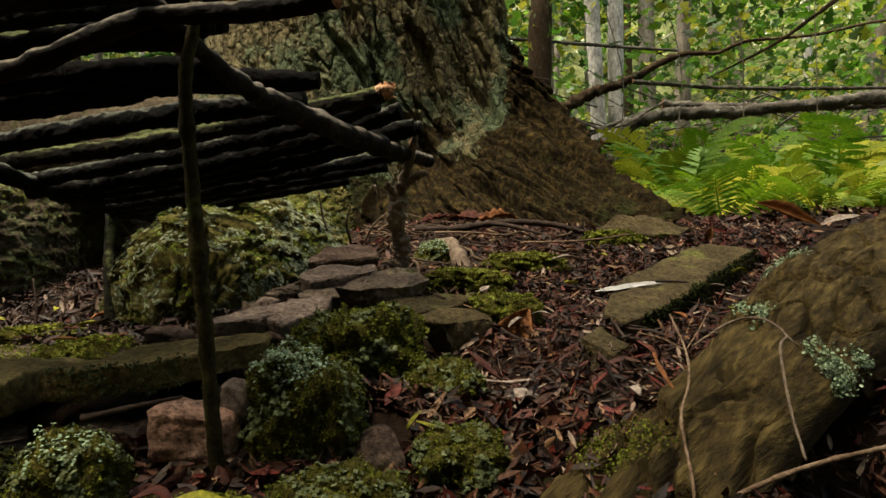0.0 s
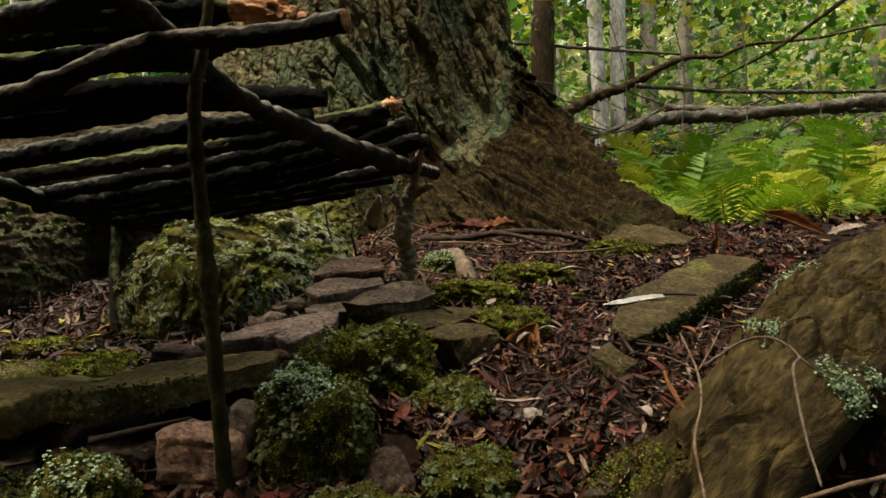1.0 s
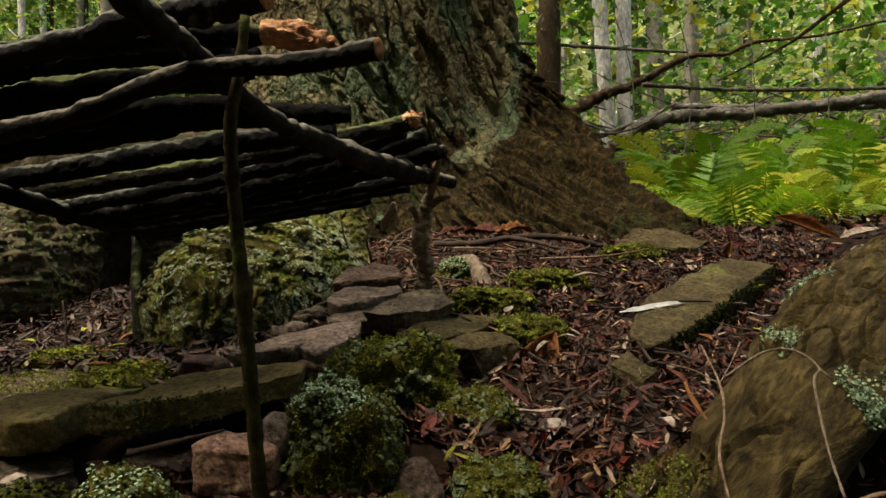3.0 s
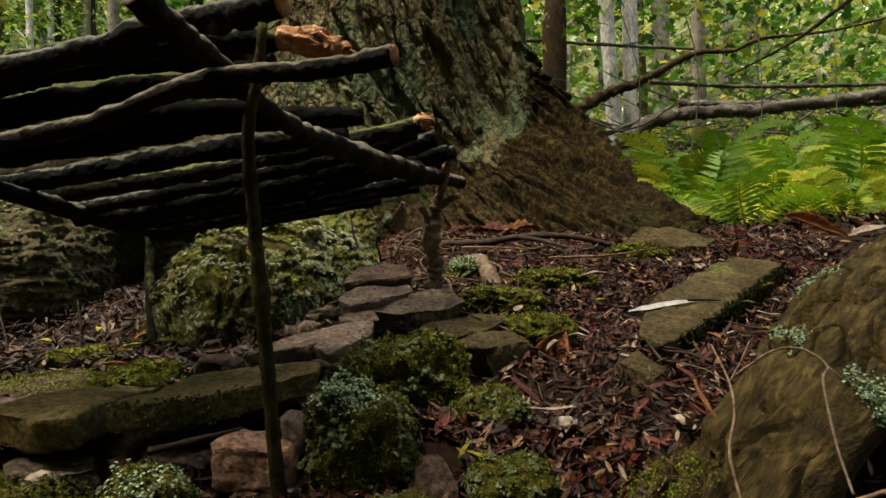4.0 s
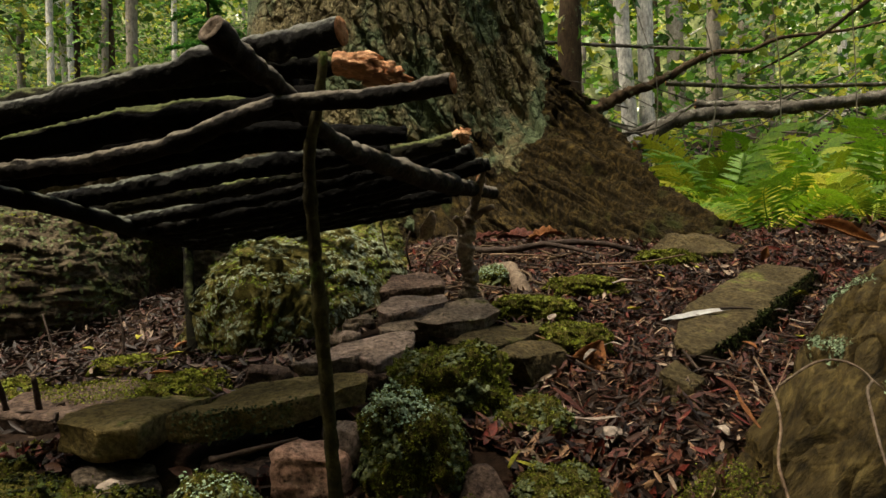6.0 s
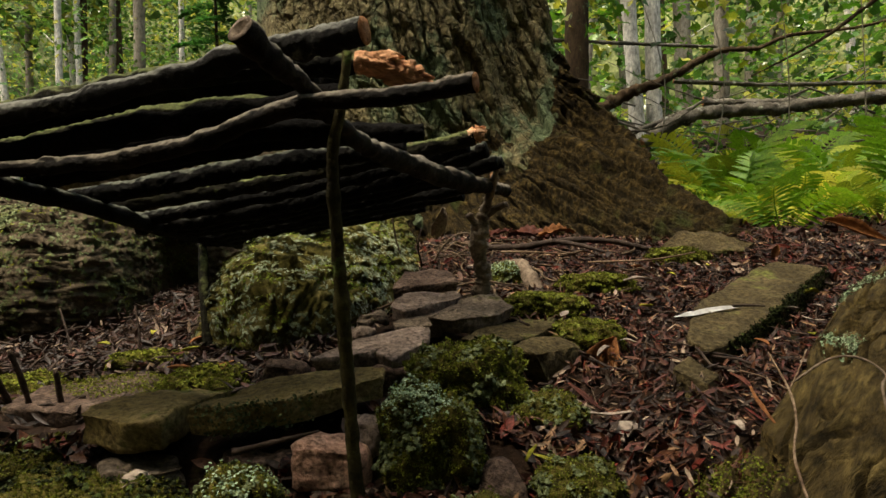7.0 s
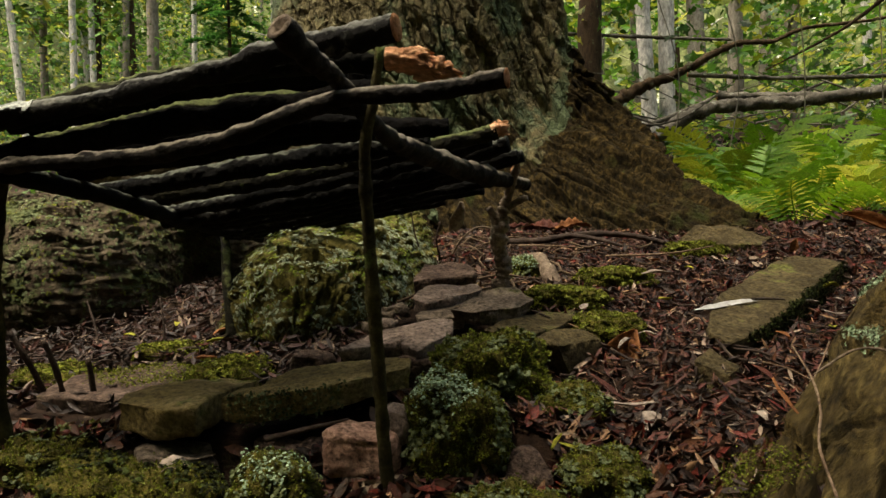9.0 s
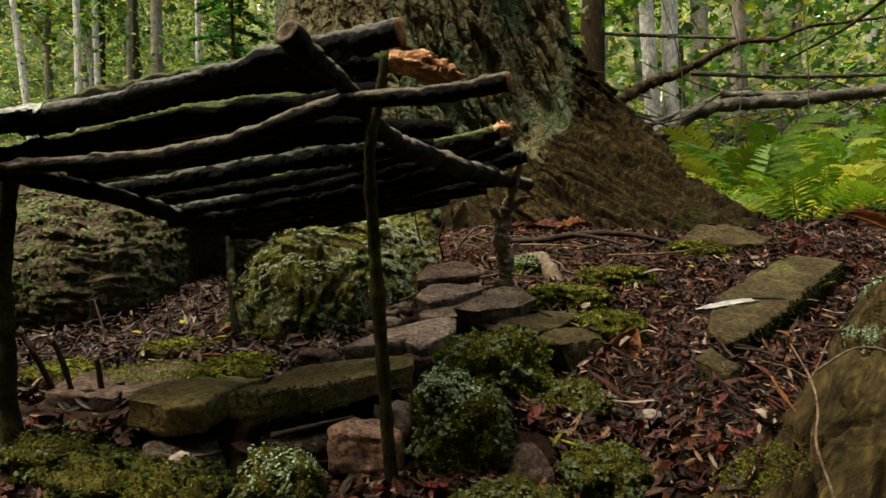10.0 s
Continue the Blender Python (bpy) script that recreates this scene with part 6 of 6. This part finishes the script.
# unseen ring of leafy trees, added to cut the light from the front
for k in range(15):
    a, d = radians(95 + 170 * k / 14) + rg.normal(0, 0.05), rg.uniform(430, 620)
    forest_tree(math.sin(a) * d, math.cos(a) * d, rg.uniform(6, 10), rg.uniform(480, 640), M_TRUNK_GREY, "unseen leafy tree added behind the viewpoint to block light", (rg.uniform(-40, 40), 0), M_LEAF_DULL, 0.06, leaves=1300, size=(22, 42), spread=170)
# unseen crown behind the viewpoint, added to shade the near ground
forest_tree(-40, -150, 11, 520, M_TRUNK_GREY, "unseen leafy tree added behind the viewpoint to block light", (10, 20), M_LEAF_DULL, 0.42, leaves=1800, size=(20, 38), spread=150)
# two more unseen trees, put out of view to dim the foreground
forest_tree(260, -420, 20, 1100, M_TRUNK_GREY, "unseen tall tree added to shade the foreground", (-160, 60), M_LEAF_DULL, 0.35, leaves=700, size=(18, 34), spread=300)
forest_tree(-520, -420, 18, 1000, M_TRUNK_GREY, "unseen tall tree added to shade the foreground", (60, 120), M_LEAF_DULL, 0.35, leaves=500, size=(18, 34), spread=300)


def fallen(pts, radii, label, m=M_FALLEN, **kw):
    v, f, i = tube(pts, radii, seg=18, step=2, lump=0.32, rough=0.3, **kw)
    return single("fallen_log", mesh("fallen_log", v, f, [m, M_CUT], i), tuple(pts[0]), label, "log", "fallen logs")


fallen([(116, 488, 76), (151, 490, 96), (215, 490, 101), (278, 490, 107), (330, 490, 114), (420, 495, 126)], [5, 4.6, 4.4, 4.6, 5, 5], "grey lichen-spotted fallen log on the hillside", seed=1.0)
fallen([(170, 520, 112), (240, 520, 110), (330, 520, 112), (460, 520, 116)], [3, 3.4, 3.4, 3], "grey fallen log behind the ferns", seed=2.0)
fallen([(92, 560, 112), (120, 562, 128), (150, 558, 138), (196, 560, 161), (230, 562, 164), (254, 560, 173), (310, 558, 178), (372, 560, 191), (470, 560, 200)], [5.5, 4.6, 3.6, 2.4, 1.7, 1.4, 1.2, 1.1, 1.0], "dark leaning fallen trunk", M_TRUNK_BROWN, seed=3.0)
fallen([(50, 600, 187), (133, 600, 181), (210, 600, 176)], [1.8, 1.6, 1.2], "thin bleached branch across the trees", seed=4.0)
fallen([(127, 450, 114), (197, 450, 110), (300, 450, 110.5), (380, 450, 114)], [1.5, 1.4, 1.2, 0.8], "thin grey dead branch propped low", seed=5.0)
fallen([(96, 480, 80), (140, 500, 98), (170, 510, 112)], [2.0, 1.6, 0.8], "thin broken grey dead branch", seed=6.0)
fallen([(240, 400, 156), (208, 400, 132), (190, 402, 121), (160, 405, 106)], [1.3, 1.0, 0.8, 0.4], "dark hanging twig over ferns", M_TRUNK_BROWN, seed=7.0)
for k, (x, y) in enumerate([(179, 400), (142, 425), (97, 395), (250, 440)]):
    z = float(ground_z(x, y))
    sap = thing("sapling", (x, y, z), "thin sapling with bright green leaves", "sapling", "saplings")
    rr = np.random.default_rng(200 + k)
    pts = [(x, y, z - 3), (x + rr.normal(0, 5), y, z + 70), (x + rr.normal(0, 12), y, z + 140), (x + rr.normal(0, 14), y, z + 230)]
    stick("stem", pts, [0.42, 0.36, 0.28, 0.1], [M_TRUNK_GREY, M_TRUNK_GREY], sap, seg=7, step=6)
    c = np.array(pts[2]) + rr.normal(0, 1, (260, 3)) * [42, 26, 34] + [10, 0, 42]
    s = rr.uniform(6, 11, len(c))
    v, f = scatter(c, turned(len(c), None, 0.55, rr), np.stack([s, s, s], -1), LOBED, LOBED_F)
    part("leaves", mesh("leaves", v, f, M_LEAF_GREEN), sap)


sprig = thing("leafy_sprig", (-150, 190, float(ground_z(-150, 190))), "low plant with broad bright green leaves behind the root", "plant")
rr = np.random.default_rng(301)
zs = float(ground_z(-150, 190))
stick("stem", [(-150, 190, zs), (-149.5, 190, 16), (-148, 190, 30)], [0.5, 0.4, 0.2], [M_TRUNK_GREY, M_TRUNK_GREY], sprig, seg=7, step=3)
for k in range(14):
    c = np.array([[-148 + rr.normal(0, 4.2), 190 + rr.normal(0, 3), 29.6 + rr.normal(0, 1.8)]])
    v, f = scatter(c, turned(1, None, 0.45, rr), np.array([[rr.uniform(5, 8), rr.uniform(2.6, 4), 4.0]]), CURL, CURL_F)
    part("leaf", mesh("leaf", v, f, M_LEAF_GREEN), sprig)


def undergrowth(n, xr, yr, zr, size, m, label, seed, clump=0.1):
    rr = np.random.default_rng(seed)
    y = rr.uniform(*yr, n * 2)
    x = rr.uniform(*xr, n * 2) * y
    z = ground_z(x, y) + rr.uniform(0, 1, n * 2) ** 1.3 * (zr[0] + zr[1] * y)
    k = np.array([noise.noise(Vector((a, b, c)) * 0.011 + Vector((seed, 0, 0))) for a, b, c in zip(x, y, z)])
    ok = k > clump
    p = np.stack([x, y, z], -1)[ok][:n]
    s = rr.uniform(*size, len(p)) * (0.7 + p[:, 1] / 1500)
    v, f = scatter(p, turned(len(p), None, 0.7, rr), np.stack([s, s * 0.8, s], -1), LOBED, LOBED_F)
    return tagged(new("undergrowth", mesh("undergrowth", v, f, m)), label, "undergrowth", kind="stuff")


undergrowth(5200, (0.1, 0.85), (520, 1500), (60, 0.25), (6, 15), M_LEAF_GREEN, "bright green and yellow undergrowth leaves", 91, 0.16)
undergrowth(3000, (0.0, 0.9), (700, 2200), (60, 0.3), (11, 22), M_LEAF_DULL, "dull green woodland undergrowth", 92, 0.06)
undergrowth(26000, (-0.95, -0.2), (750, 2600), (60, 0.45), (4, 9), M_LEAF_DULL, "shaded green woodland undergrowth", 93, 0.0)
undergrowth(1500, (0.08, 0.75), (300, 520), (25, 0.0), (3, 6), M_LEAF_GREEN, "low green and yellow seedlings", 94, 0.1)

rr = np.random.default_rng(97)
brush = []
for k in range(80):
    x, y = rr.uniform(70, 520), rr.uniform(440, 900)
    z = float(ground_z(x, y))
    a, ln, up = rr.uniform(-0.5, 0.5) + (math.pi if k % 2 else 0), rr.uniform(40, 170), rr.uniform(-0.1, 0.55)
    p0 = np.array([x, y, z + rr.uniform(0, 50)])
    d = np.array([math.cos(a), 0.5 * math.sin(a), up]) * ln
    brush.append(tube([p0, p0 + d * 0.5 + rr.normal(0, 5, 3), p0 + d + rr.normal(0, 7, 3)], np.array([1.1, 0.7, 0.25]) * rr.uniform(0.4, 1.3), seg=6, step=10, seed=k))
v, f, i = join(*brush)
tagged(new("brushwood", mesh("brushwood", v, f, M_FALLEN)), "tangle of thin grey dead branches on the hillside", "brushwood", kind="stuff")

# distance: the wooded hillside that closes the view all round
bv, bf = [], []
for k in range(65):
    a = 2 * math.pi * k / 64
    for j, (d, zz) in enumerate([(4200, -200), (4400, 900), (4700, 1700 + 250 * noise.noise(Vector((math.cos(a) * 5, math.sin(a) * 5, 0)))), (4800, 1750)]):
        bv.append((math.sin(a) * d, 300 + math.cos(a) * d, zz))
for k in range(64):
    for j in range(3):
        bf.append((k * 4 + j, k * 4 + j + 1, k * 4 + j + 5, k * 4 + j + 4))
tagged(new("backdrop", mesh("backdrop", bv, bf, M_BACK)), "distant wooded hillside with painted pale sky glints", "backdrop", kind="structure")
